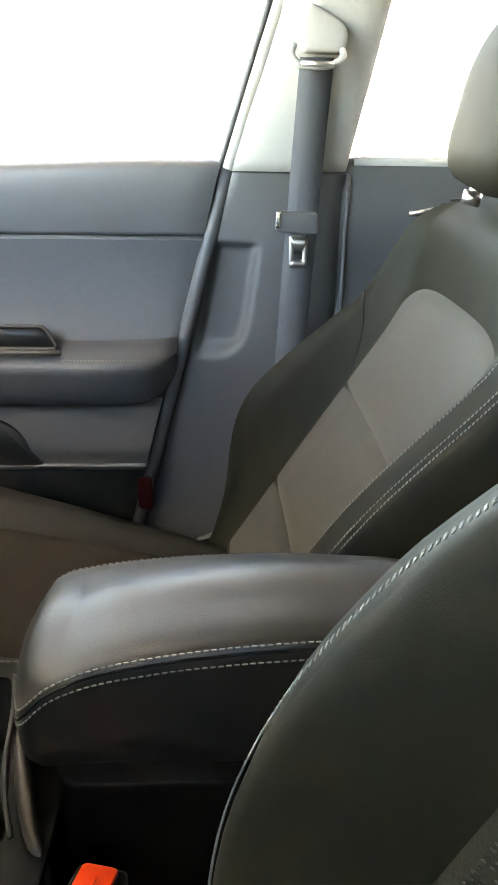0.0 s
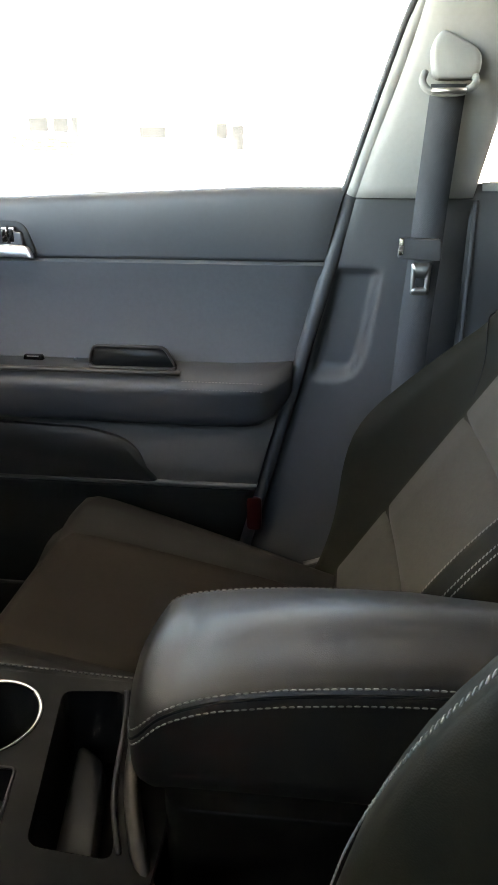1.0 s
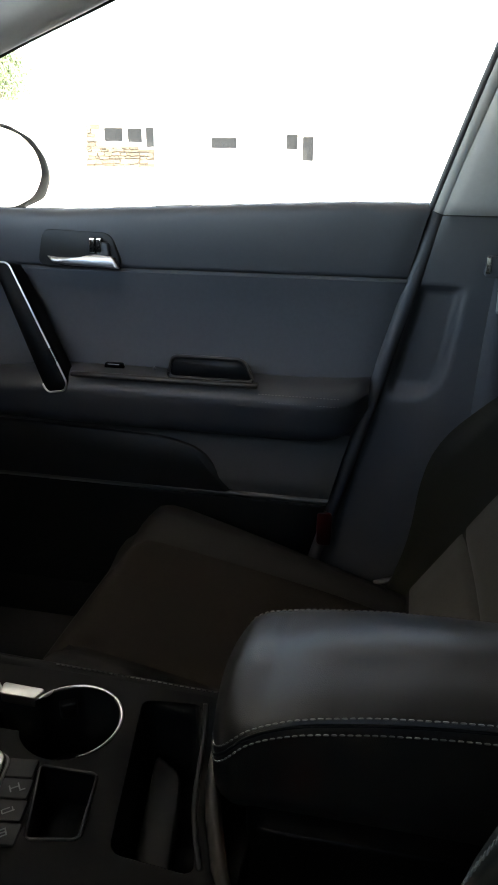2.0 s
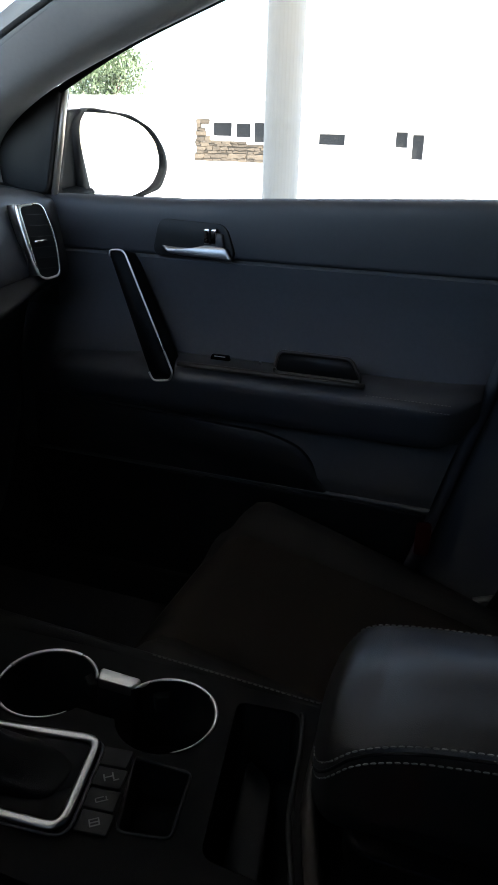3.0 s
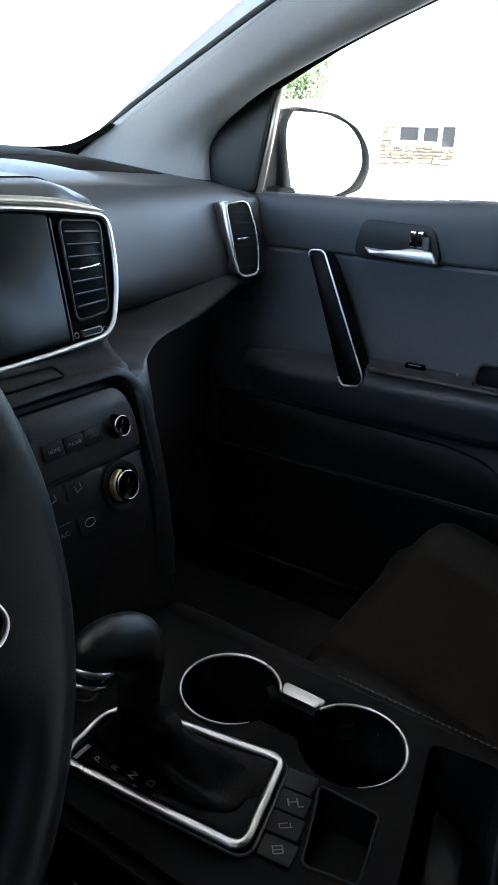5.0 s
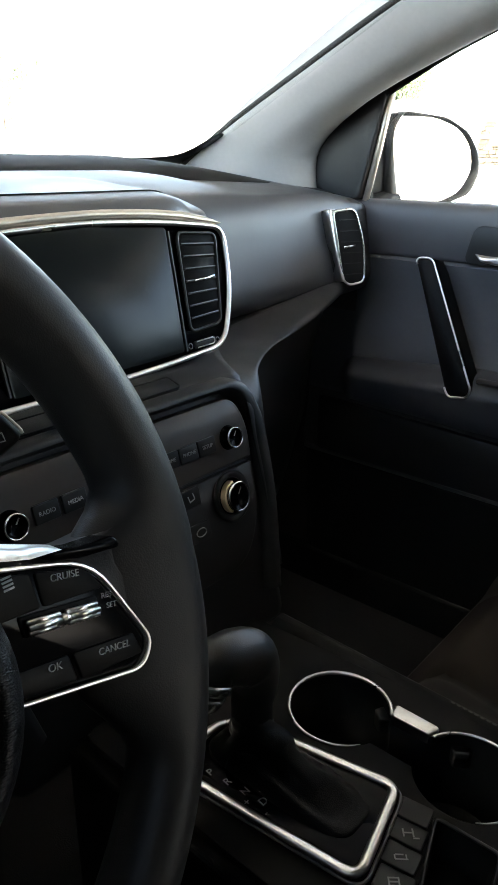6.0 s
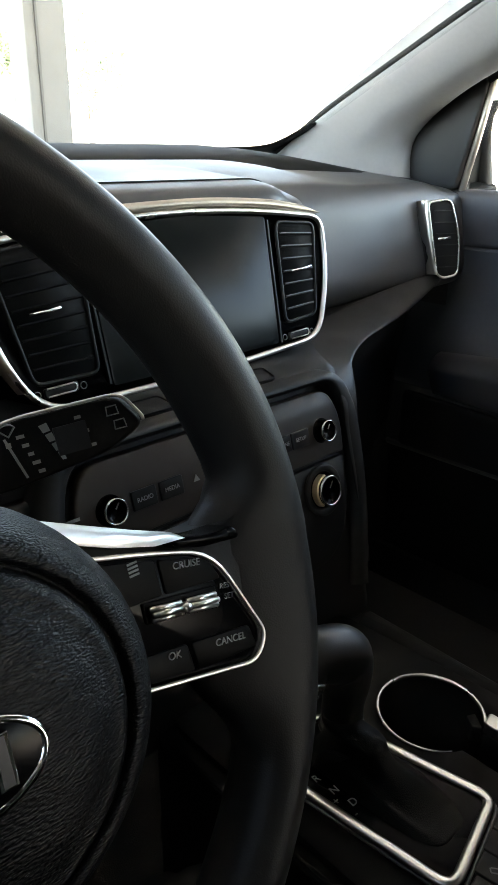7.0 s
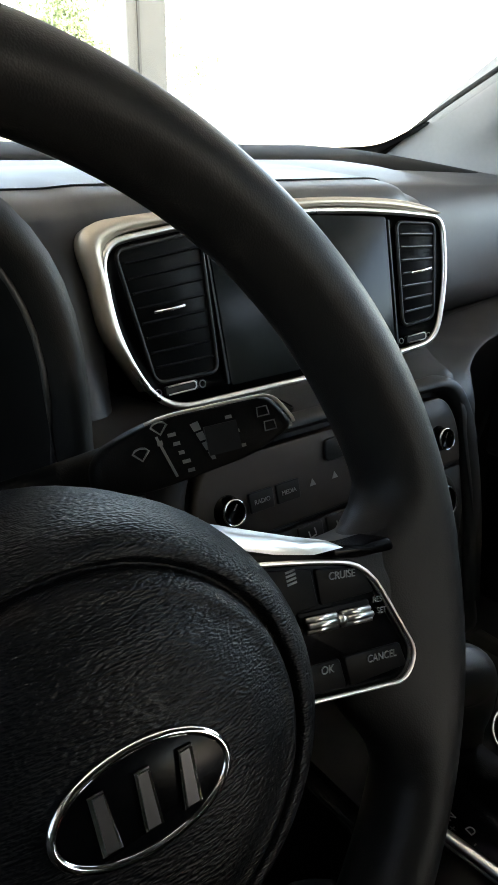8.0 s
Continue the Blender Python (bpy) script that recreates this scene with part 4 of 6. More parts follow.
buckle = thing("seat_belt_buckle", "seat belt buckle with red button beside the console", "buckle", (-0.085, 0.20, 0.6))
part("housing", slab(rounded([(-0.030, -0.016), (0.030, -0.016), (0.030, 0.016), (-0.030, 0.016)], 0.006), -0.13, 0.0, 0.006), PLASTIC, buckle, m=pose(-0.088, 0.209, 0.785, 0, 12, -12))
part("release_button", slab(rounded([(-0.024, -0.011), (0.024, -0.011), (0.024, 0.011), (-0.024, 0.011)], 0.004), 0, 0.004, 0.002), RED_PLASTIC, buckle, "red release button", m=pose(-0.088, 0.209, 0.785, 0, 12, -12))
part("button_mark", box(0.026, 0.003, 0.001, (0, 0, 0.0045)), RED_PLASTIC, buckle, m=pose(-0.088, 0.209, 0.785, 0, 12, -12), smooth=False)

# ---- centre console ----
console = thing("centre_console", "dark plastic centre console with cup holders and gear gate", "console", (0, 0.4, 0.42))
ZC = 0.790
gate_poly = [Vector(p) for p in ((-0.083, 0.544), (-0.021, 0.553), (0.003, 0.421), (-0.070, 0.405))]
gate_round = rounded(gate_poly, [0.012, 0.03, 0.010, 0.012], 6)
CUP_A, CUP_B = (0.0465, 0.4940, 0.0394), (0.0485, 0.3900, 0.0385)
cup_hole = circle(*CUP_A, 44, -64.4, 246.8) + [(0.0312, 0.447), (0.0308, 0.437)] + circle(*CUP_B, 44, 117, 427)
tray_hole = rounded([Vector(p) for p in ((0.003, 0.392), (0.004, 0.349), (-0.048, 0.340), (-0.055, 0.374))], 0.005, 4)
slot_hole = rounded([Vector(p) for p in ((0.083, 0.344), (-0.052, 0.318), (-0.056, 0.262), (0.04, 0.283), (0.088, 0.296))], 0.009, 5)
outer = rounded([Vector(p) for p in ((-0.108, 0.235), (0.098, 0.235), (0.102, 0.42), (0.094, 0.62), (-0.100, 0.62), (-0.104, 0.42))], 0.012)
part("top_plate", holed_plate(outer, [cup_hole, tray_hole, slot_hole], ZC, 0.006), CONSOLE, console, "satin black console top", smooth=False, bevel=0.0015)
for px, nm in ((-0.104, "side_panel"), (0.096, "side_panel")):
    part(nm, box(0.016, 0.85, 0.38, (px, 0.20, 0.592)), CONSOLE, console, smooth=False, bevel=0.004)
part("front_panel", box(0.19, 0.012, 0.4, (0, 0.62, 0.585)), PLASTIC, console, smooth=False)
part("floor_panel", box(0.19, 0.8, 0.01, (0, 0.22, 0.70)), RUBBER, console, smooth=False)
part("side_stitching", stitches([Vector((0.1085, y, 0.7905 - 0.03 * (0.43 - y))) for y in np.linspace(0.43, 0.28, 12)], 0.0048, 0.0034, 0.0006), THREAD, console, "pale seam stitching")
# Darker gaiter leather here paints the shade beside the console.
part("side_pad", sweep([Vector((0.1065, y, 0.778 - 0.03 * (0.43 - y))) for y in np.linspace(0.60, 0.1, 14)], 0.012, seg=10), GAITER, console, "dark padded side edge")


cup_rings = []
for k, dz in ((1.0, 0.0), (0.985, -0.008), (0.93, -0.062), (0.86, -0.066)):
    cup_rings.append([Vector((0.0475 + (p[0] - 0.0475) * k, 0.442 + (p[1] - 0.442) * k, ZC + dz)) for p in cup_hole])
part("cup_holder", loft(cup_rings, caps=False), RUBBER, console, "dark double cup holder well")
part("cup_floor", slab([(p.x, p.y) for p in cup_rings[-1]], ZC - 0.069, ZC - 0.066), RUBBER, console)
# one bright ring outlines both cups, open at the waist
ring1 = [Vector((p[0], p[1], ZC + 0.001)) for p in circle(*CUP_A, 44, -62, 235)]
ring2 = [Vector((p[0], p[1], ZC + 0.001)) for p in circle(*CUP_B, 44, -150, 65)]
part("cup_ring", sweep(ring1, lambda k: 0.0017 * min(1.0, 0.18 + 2.2 * (1 - k)), seg=6), SILVER, console, "thin silver cup ring")
part("cup_ring", sweep(ring2, lambda k: 0.0017 * min(1.0, 0.18 + 2.2 * k), seg=6), SILVER, console, "thin silver cup ring")
for cx, cy, a in ((CUP_A[0], CUP_A[1], -40), (CUP_B[0], CUP_B[1], 30)):
    part("cup_grip", slab(rounded([(-0.008, -0.004), (0.008, -0.004), (0.006, 0.004), (-0.006, 0.004)], 0.002), -0.02, -0.006, 0.002), PLASTIC, console, "small rubber cup grip", m=Matrix.Translation((cx + 0.035 * math.cos(radians(a)), cy + 0.035 * math.sin(radians(a)), ZC - 0.004)) @ Matrix.Rotation(radians(a + 90), 4, 'Z'))
part("cup_bridge", slab(rounded([Vector(p) for p in ((0.063, 0.459), (0.076, 0.462), (0.075, 0.424), (0.063, 0.427))], 0.003), ZC - 0.006, ZC + 0.003, 0.002), SILVER, console, "satin silver bridge between the cups")

for nm, hole, dp in (("storage_tray", tray_hole, 0.03), ("phone_slot", slot_hole, 0.07)):
    rim = [Vector((p.x, p.y, ZC)) for p in hole]
    cx, cy = sum(p.x for p in rim) / len(rim), sum(p.y for p in rim) / len(rim)
    low = [Vector((cx + (p.x - cx) * 0.94, cy + (p.y - cy) * 0.94, ZC - dp)) for p in rim]
    bm = loft([rim, [p + Vector((0, 0, -0.003)) for p in rim], low], caps=False)
    bm.faces.new([v for v in bm.verts][-len(low):])
    part(nm, bm, RUBBER, console, "dark rubber lined recess", smooth=False)
part("tray_rim", sweep([Vector((p.x, p.y, ZC + 0.0005)) for p in tray_hole], 0.0013, closed=True, seg=6), PLASTIC, console, "dark satin tray rim")
part("slot_mat", slab(rounded([Vector(p) for p in ((0.076, 0.332), (-0.044, 0.311), (-0.047, 0.284), (0.058, 0.305))], 0.012), ZC - 0.066, ZC - 0.040, 0.008), PLASTIC, console, "smooth dark grey slot floor")
slot_trim = spline([(0.085, 0.293, ZC + 0.004), (0.053, 0.285, ZC + 0.003), (-0.009, 0.275, ZC + 0.002), (-0.052, 0.259, ZC + 0.001)], 24)
part("slot_trim", sweep(slot_trim, 0.0018, seg=8, flat=0.5), PLASTIC, console, "satin dark trim line")

# gear gate
gate = part("gear_gate", slab(gate_round, ZC - 0.002, ZC + 0.006, 0.003), GLOSS, console, "gloss black gear gate plate")
gline = [Vector((p.x, p.y, ZC + 0.006)) for p in gate_round]
part("gate_frame", sweep(gline, 0.0036, closed=True, seg=8, flat=0.8), SILVER, gate, "satin silver gate frame")
gc = sum(gate_round, Vector((0, 0))) / len(gate_round)
part("gate_skirt", sweep([Vector((p.x, p.y, ZC + 0.002)) + Vector((p.x - gc.x, p.y - gc.y, 0)).normalized() * 0.0052 for p in gate_round], 0.0013, closed=True, seg=6), SATIN_STRIP, gate, "dull outer lip of the gate frame")
g_rings = []
for k in range(12):
    t = k / 11
    ring = []
    for i in range(48):
        a = 2 * math.pi * i / 48
        ex, ey = 0.028 * math.copysign(abs(math.cos(a)) ** 0.5, math.cos(a)), 0.060 * math.copysign(abs(math.sin(a)) ** 0.6, math.sin(a))
        s = 1 - 0.62 * smooth01(t * 1.05)
        fold = 0.0024 * (1 + math.sin(3 * a + 9 * t)) * math.sin(math.pi * t)
        ring.append(Vector((-0.037 + ex * s * (0.86 + 0.2 * (1 - s)) - 0.006 * t, 0.482 + ey * s + 0.018 * t, ZC + 0.0055 + 0.034 * t ** 2.2 + fold)))
    g_rings.append(ring)
bm = loft(g_rings)
part("gaiter", bm, GAITER, gate, "folded black leather gaiter")
for k, ch in enumerate(("P", "R", "N", "D")):
    lettering(ch, 0.0078, Matrix.Translation((-0.0700 + 0.0017 * k, 0.522 - 0.0140 * k, ZC + 0.0075)) @ Matrix.Rotation(radians(-8), 4, 'Z'), gate)
lettering("+", 0.008, Matrix.Translation((-0.0725, 0.4875, ZC + 0.0075)), gate)
lettering("-", 0.008, Matrix.Translation((-0.0708, 0.4735, ZC + 0.0075)), gate)
part("release_mark", box(0.014, 0.0035, 0.0004, (-0.0705, 0.5365, ZC + 0.0068)), LETTER, gate, smooth=False)

shifter = thing("gear_lever", "leather gear lever with silver collar", "gear lever", (-0.042, 0.50, ZC))
grip = spline([(-0.0755, 0.519, 0.8785), (-0.0690, 0.5195, 0.8865), (-0.0530, 0.519, 0.8835), (-0.037, 0.517, 0.8740), (-0.032, 0.516, 0.856), (-0.034, 0.516, 0.836), (-0.035, 0.515, 0.812)], 48)
GIRTH = (0.0155, 0.0164, 0.0186, 0.0200, 0.0172, 0.0148, 0.0150)
part("knob", sweep(grip, lambda k: float(np.interp(k * 6, range(7), GIRTH)), seg=30, up=(0, 1, 0), flat=0.95), LEATHER, shifter, "black leather grip arching over the shaft")
axis = Vector((-0.45, -0.05, -0.89)).normalized()
CG = grip[0]
part("collar", sweep([CG - axis * 0.002, CG, CG + axis * 0.003, CG + axis * 0.0045], lambda k: 0.0162 if k < 0.9 else 0.0150, seg=28, up=(0, 1, 0)), SILVER, shifter, "satin silver collar")
part("collar_groove", sweep([CG + axis * 0.0045, CG + axis * 0.0075], 0.0135, seg=28, up=(0, 1, 0)), RUBBER, shifter)
part("thumb_button", sweep([CG + axis * (0.0072 + 0.0022 * q) for q in range(6)], lambda q: 0.0142 - 0.006 * q * q, seg=24, up=(0, 1, 0)), SILVER, shifter, "silver thumb button")
part("shaft_ring", sweep([Vector((-0.0345, 0.5155, 0.8155)), Vector((-0.0345, 0.5156, 0.8180))], 0.0160, seg=24, up=(0, 1, 0)), SATIN_STRIP, shifter, "thin dull silver ring")
part("boot_neck", sweep([Vector((-0.0345, 0.5155, 0.8165)), Vector((-0.036, 0.512, 0.808)), Vector((-0.039, 0.505, 0.800))], lambda k: 0.0150 + 0.010 * k * k, seg=24, up=(0, 1, 0)), GAITER, shifter)

# three drive buttons behind the gate
for k in range(4):
    c = Vector((-0.055 + 0.0173 * k, 0.390 + 0.0047 * k, ZC + 0.0005))
    m = Matrix.Translation(c) @ Matrix.Rotation(radians(8), 4, 'Z')
    b = part("drive_button", slab(rounded([(-0.008, -0.011), (0.008, -0.011), (0.008, 0.011), (-0.008, 0.011)], 0.0015), -0.002, 0.0015, 0.0008), PLASTIC, console, "black push button", m=m)
    marks = {0: ((0, 0.002, 0.006, 0.0009), (0, -0.0005, 0.006, 0.0009), (0, -0.003, 0.006, 0.0009), (-0.003, -0.0005, 0.0009, 0.006), (0.003, -0.0005, 0.0009, 0.006)),
             1: ((0, -0.0022, 0.008, 0.0008), (-0.001, 0.001, 0.005, 0.0008), (0.003, -0.0005, 0.0008, 0.003), (-0.004, -0.0005, 0.0008, 0.003)),
             2: ((-0.003, 0, 0.0010, 0.006), (0.003, 0, 0.0010, 0.006), (0, 0, 0.006, 0.0009), (0.0045, -0.004, 0.004, 0.001))}.get(k, ())
    for dx, dy, sx, sy in marks:
        part("icon_bar", box(sx, sy, 0.0003, (dx, dy, 0.0018)), LETTER, b, m=m @ Matrix.Rotation(radians(-60), 4, 'Z'), smooth=False)

# armrest over the console bin
armrest = thing("console_armrest", "padded black leather armrest with grey double stitching", "armrest", (0.02, 0.05, 0.6))
SEAM_Y = (-0.04, 0.0, 0.08, 0.12, 0.16, 0.20, 0.22, 0.235, 0.245, 0.255, 0.2665)
SEAM_Z = (0.909, 0.910, 0.909, 0.906, 0.901, 0.893, 0.886, 0.878, 0.869, 0.853, 0.835)
FAR_Z = (0.872, 0.882, 0.8915, 0.8915, 0.890, 0.886, 0.883, 0.880, 0.8775, 0.873, 0.858)
rings = []
for i in range(72):
    t = (i / 71) ** 1.5
    y = 0.2670 - 0.297 * t
    tail = math.sqrt(max(0.0, 1 - (1 - min(1.0, (y + 0.0310) / 0.06)) ** 2))
    nose = math.sqrt(max(0.0, 1 - (1 - min(1.0, (0.2673 - y) / 0.024)) ** 2))
    x0, x1 = -0.029 + 0.058 * (1 - nose), 0.104 - 0.022 * (1 - nose) - 0.05 * (1 - tail)
    w = x1 - x0
    seam, edge_far = float(np.mean(np.interp([y - 0.007, y, y + 0.007], SEAM_Y, SEAM_Z))), float(np.interp(y, SEAM_Y, FAR_Z))
    crown = max(seam, edge_far) + 0.004 + 0.007 * nose - 0.02 * (1 - tail)
    low = 0.808 + 0.004 * t
    seam = max(seam, low + 0.004) - 0.02 * (1 - tail)
    ring = spline([(x0 + w * 0.10, y, low), (x0 + w * 0.02, y, low + (seam - low) * 0.30), (x0 - 0.001, y, low + (seam - low) * 0.72), (x0, y, seam), (x0 + w * 0.09, y, seam + (crown - seam) * 0.62), (x0 + w * 0.28, y, crown - 0.0015),
                   (x0 + w * 0.52, y, crown), (x0 + w * 0.78, y, crown * 0.55 + edge_far * 0.45), (x1 - w * 0.04, y, edge_far), (x1, y, edge_far - 0.014), (x1, y, (low + edge_far) / 2), (x1 - w * 0.08, y, low)], 78)
    rings.append(ring)
lid = part("lid", loft(rings), LEATHER, armrest, "padded black leather lid")
for idx in (19, 23):
    line = [r[idx] + Vector((-0.0006, 0, 0.0003)) for r in rings[3:]]
    part("stitching", stitches(line, 0.0046, 0.0034, 0.0006), THREAD, lid, "grey contrast stitching")
part("seam_cord", sweep([r[21] for r in rings[3:]], 0.0011, seg=6), RUBBER, lid)
part("stitching", stitches([r[56] + Vector((0, 0, 0.0006)) for r in rings[4:]], 0.0046, 0.0034, 0.0006), THREAD, lid)
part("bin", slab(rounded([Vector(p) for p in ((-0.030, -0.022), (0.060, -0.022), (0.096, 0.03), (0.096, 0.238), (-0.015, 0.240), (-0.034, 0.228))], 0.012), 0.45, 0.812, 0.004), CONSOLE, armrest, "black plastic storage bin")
part("bin_trim", sweep(spline([(0.06, 0.270, ZC + 0.014), (0.00, 0.264, ZC + 0.010), (-0.045, 0.249, ZC + 0.002), (-0.066, 0.237, ZC - 0.03), (-0.076, 0.230, ZC - 0.07)], 26), 0.0055, seg=12, flat=2.4), TAUPE, armrest, "satin grey corner trim")


# ---- dashboard ----
dash = thing("dashboard", "dark soft-touch car dashboard with pale sheen on top", "dashboard", (0, 1.0, 0.6))


rings = []
for i in range(70):
    x = -0.71 + 1.40 * i / 69
    side = smooth01((abs(x) - 0.60) / 0.09)
    fall = 0.012 * smooth01((abs(x) - 0.36) / 0.10)
    pts = [(1.24, 1.158 - fall), (1.12, 1.162 - fall), (1.02, 1.158 - 0.01 * side - fall), (0.93, 1.143 - 0.012 * side - 0.5 * fall), (0.908, 1.131 - 0.012 * side), (0.894, 1.110), (0.886, 1.075), (0.879, 1.040),
           (0.875, 1.010), (0.886, 0.988), (0.930, 0.968), (0.96, 0.94), (0.985, 0.84), (1.0, 0.72), (1.08, 0.50), (1.22, 0.45)]
    rings.append(spline([(x, y, z) for y, z in pts], 72))
part("dash_pad", loft(rings, closed=False), DASH_TOP, dash, "dark grey soft-touch pad", solid=0.012)
# lower wing: runs down beside the stack, bends and rises to the side vent
WING_IN = [(0.139, 0.626, 0.825), (0.139, 0.645, 0.895), (0.138, 0.659, 0.945), (0.137, 0.668, 0.978), (0.150, 0.700, 0.993), (0.190, 0.756, 0.992), (0.240, 0.806, 0.988),
           (0.300, 0.842, 0.986), (0.396, 0.853, 0.995), (0.522, 0.863, 1.006), (0.615, 0.874, 1.010)]
WING_OUT = [(0.160, 0.645, 0.805), (0.165, 0.662, 0.885), (0.170, 0.674, 0.93), (0.174, 0.682, 0.966), (0.182, 0.691, 0.981), (0.198, 0.705, 0.988), (0.236, 0.727, 0.991),
            (0.290, 0.753, 0.989), (0.344, 0.775, 0.985), (0.464, 0.820, 0.982), (0.615, 0.872, 0.994)]
rings = []
for p, q in zip(spline(WING_IN, 64), spline(WING_OUT, 64)):
    d = (q - p)
    out = Vector((0.1, -0.8, 0.35)).normalized()
    front = spline([p + Vector((0, 0.10, -0.016)), p + Vector((0, 0.03, -0.009)), p + Vector((0, 0.006, -0.001)), p, p.lerp(q, 0.35) + out * 0.004, p.lerp(q, 0.75) + out * 0.006, q + out * 0.001, q + Vector((0.004, 0.012, -0.004)), q + Vector((-0.004, 0.04, -0.006))], 30)
    rings.append(front + [p + Vector((0, 0.10, -0.03))])
part("wing_trim", loft(rings), PLASTIC, dash, "black grained wing flowing from the stack to the vent")
rings = []
for x in np.linspace(-0.69, 0.69, 58):
    e = smooth01((abs(x) - 0.44) / 0.25)
    ring = []
    for y, z in ((1.27, 1.172), (1.235, 1.181), (1.17, 1.178), (1.11, 1.168), (1.08, 1.154)):
        y0 = y + 0.02 - 0.06 * min(1.0, abs(x) / 0.60) ** 3
        ring.append(Vector((x, y0 + (0.985 + (y - 1.17) * 0.45 - y0) * e, z + (1.136 + (z - 1.178) * 0.6 - z) * e)))
    rings.append(ring)
part("screen_shelf", loft(rings, closed=False), RUBBER, dash, "matt black shelf under the windscreen", solid=0.01)

# raised pod over the display; its skin turns down into a cheek beside the display
def pod_profile(x):
    left, right = smooth01((x + 0.30) / 0.12), 1 - smooth01((x - 0.165) / 0.10)
    e = left * right
    cheek = smooth01((-0.128 - x) / 0.03)
    back = 0.075 * max(0.0, (-0.160 - x) / 0.13) ** 1.5
    lip = 0.786 + 0.05 * (1 - right) + 0.7 * back
    low = [(0.757 + (z - 1.062) * 0.294 + 0.012 + back, z) for z in (0.925, 0.980, 1.045, 1.090)]
    stub = [(lip + 0.014, z) for z in (1.096, 1.098, 1.100, 1.103)]
    pts = [(a + (c - a) * cheek, b + (d - b) * cheek) for (a, b), (c, d) in zip(stub, low)]
    pts += [(lip + 0.002 * cheek, 1.116 + 0.006 * e), (lip + 0.004 + 0.006 * cheek, 1.126 + 0.014 * e - 0.004 * cheek), (lip + 0.024 + 0.01 * cheek, 1.133 + 0.016 * e - 0.003 * cheek), (0.89 + 0.4 * back, 1.140 + 0.016 * e),
            (0.96 + 0.2 * back, 1.148 + 0.012 * e), (1.03, 1.150 + 0.004 * e), (1.06, 1.145)]
    return spline([(x, y, z) for y, z in pts], 46)


rings = [pod_profile(-0.30 + 0.565 * i / 61) for i in range(62)]
part("display_pod", loft(rings, closed=False), DASH_TOP, dash, "raised grained pod over the display", solid=0.006)
part("pod_seam", sweep([r[28] + Vector((0, 0, 0.0003)) for r in rings[4:58]], 0.0011, seg=6), RUBBER, dash)

# display unit with the two inner vents
DM = facing((0.023, 0.757, 1.062), 16.4)
unit = thing("display_unit", "dark centre display flanked by silver-framed air vents", "display", (0.02, 0.76, 1.06))
d_out = rounded([Vector(p) for p in ((-0.1645, 0.0560), (-0.080, 0.0665), (0.030, 0.0710), (0.124, 0.0660), (0.196, 0.0575), (0.191, 0.000), (0.166, -0.0560), (0.050, -0.0632), (-0.138, -0.0640), (-0.1635, -0.012))], [0.022, 0.06, 0.06, 0.05, 0.016, 0.05, 0.022, 0.05, 0.03, 0.05], 7)
part("back_panel", slab(d_out, -0.06, 0.0, 0.0), GLOSS, unit, "gloss black panel", m=DM)
part("bezel", sweep([Vector((p.x, p.y, 0.001)) for p in d_out], 0.0028, closed=True, seg=10), SILVER, unit, "satin silver bezel", m=DM)
band_out = spline([(x, y, 0) for x, y in ((-0.1478, -0.0470), (-0.1685, -0.006), (-0.1725, 0.032), (-0.1755, 0.058), (-0.166, 0.0695), (-0.140, 0.0735), (-0.080, 0.0770), (0.0, 0.0800), (0.060, 0.0803), (0.126, 0.0765), (0.170, 0.0695), (0.193, 0.0615))], 70)
band_in = spline([(x, y, 0) for x, y in ((-0.1465, -0.0455), (-0.1602, -0.007), (-0.1620, 0.031), (-0.1622, 0.050), (-0.1530, 0.0588), (-0.133, 0.0645), (-0.080, 0.0695), (0.0, 0.0730), (0.060, 0.0730), (0.124, 0.0690), (0.168, 0.0630), (0.191, 0.0605))], 70)
part("outer_band", loft([[p + Vector((0, 0, 0.0030)), p.lerp(q, 0.5) + Vector((0, 0, 0.0050)), q + Vector((0, 0, 0.002)), q + Vector((0, 0, -0.012)), p + Vector((0, 0, -0.012))] for p, q in zip(band_in, band_out)]), BRONZE, unit, "champagne metallic outer band", m=DM)
part("screen", slab(rounded([(-0.076, -0.056), (0.110, -0.054), (0.119, 0.0615), (0.030, 0.0670), (-0.076, 0.0630)], 0.004), 0, 0.0015, 0.0008), SCREEN, unit, "dark glossy display", m=DM)
for px, lean in ((-0.0785, 0.0), (0.1165, radians(-4.4))):
    part("divider", box(0.0018, 0.112, 0.003, (0, 0, 0.001)), PLASTIC, unit, m=DM @ Matrix.Translation((px, 0.002, 0)) @ Matrix.Rotation(lean, 4, 'Z'), smooth=False)


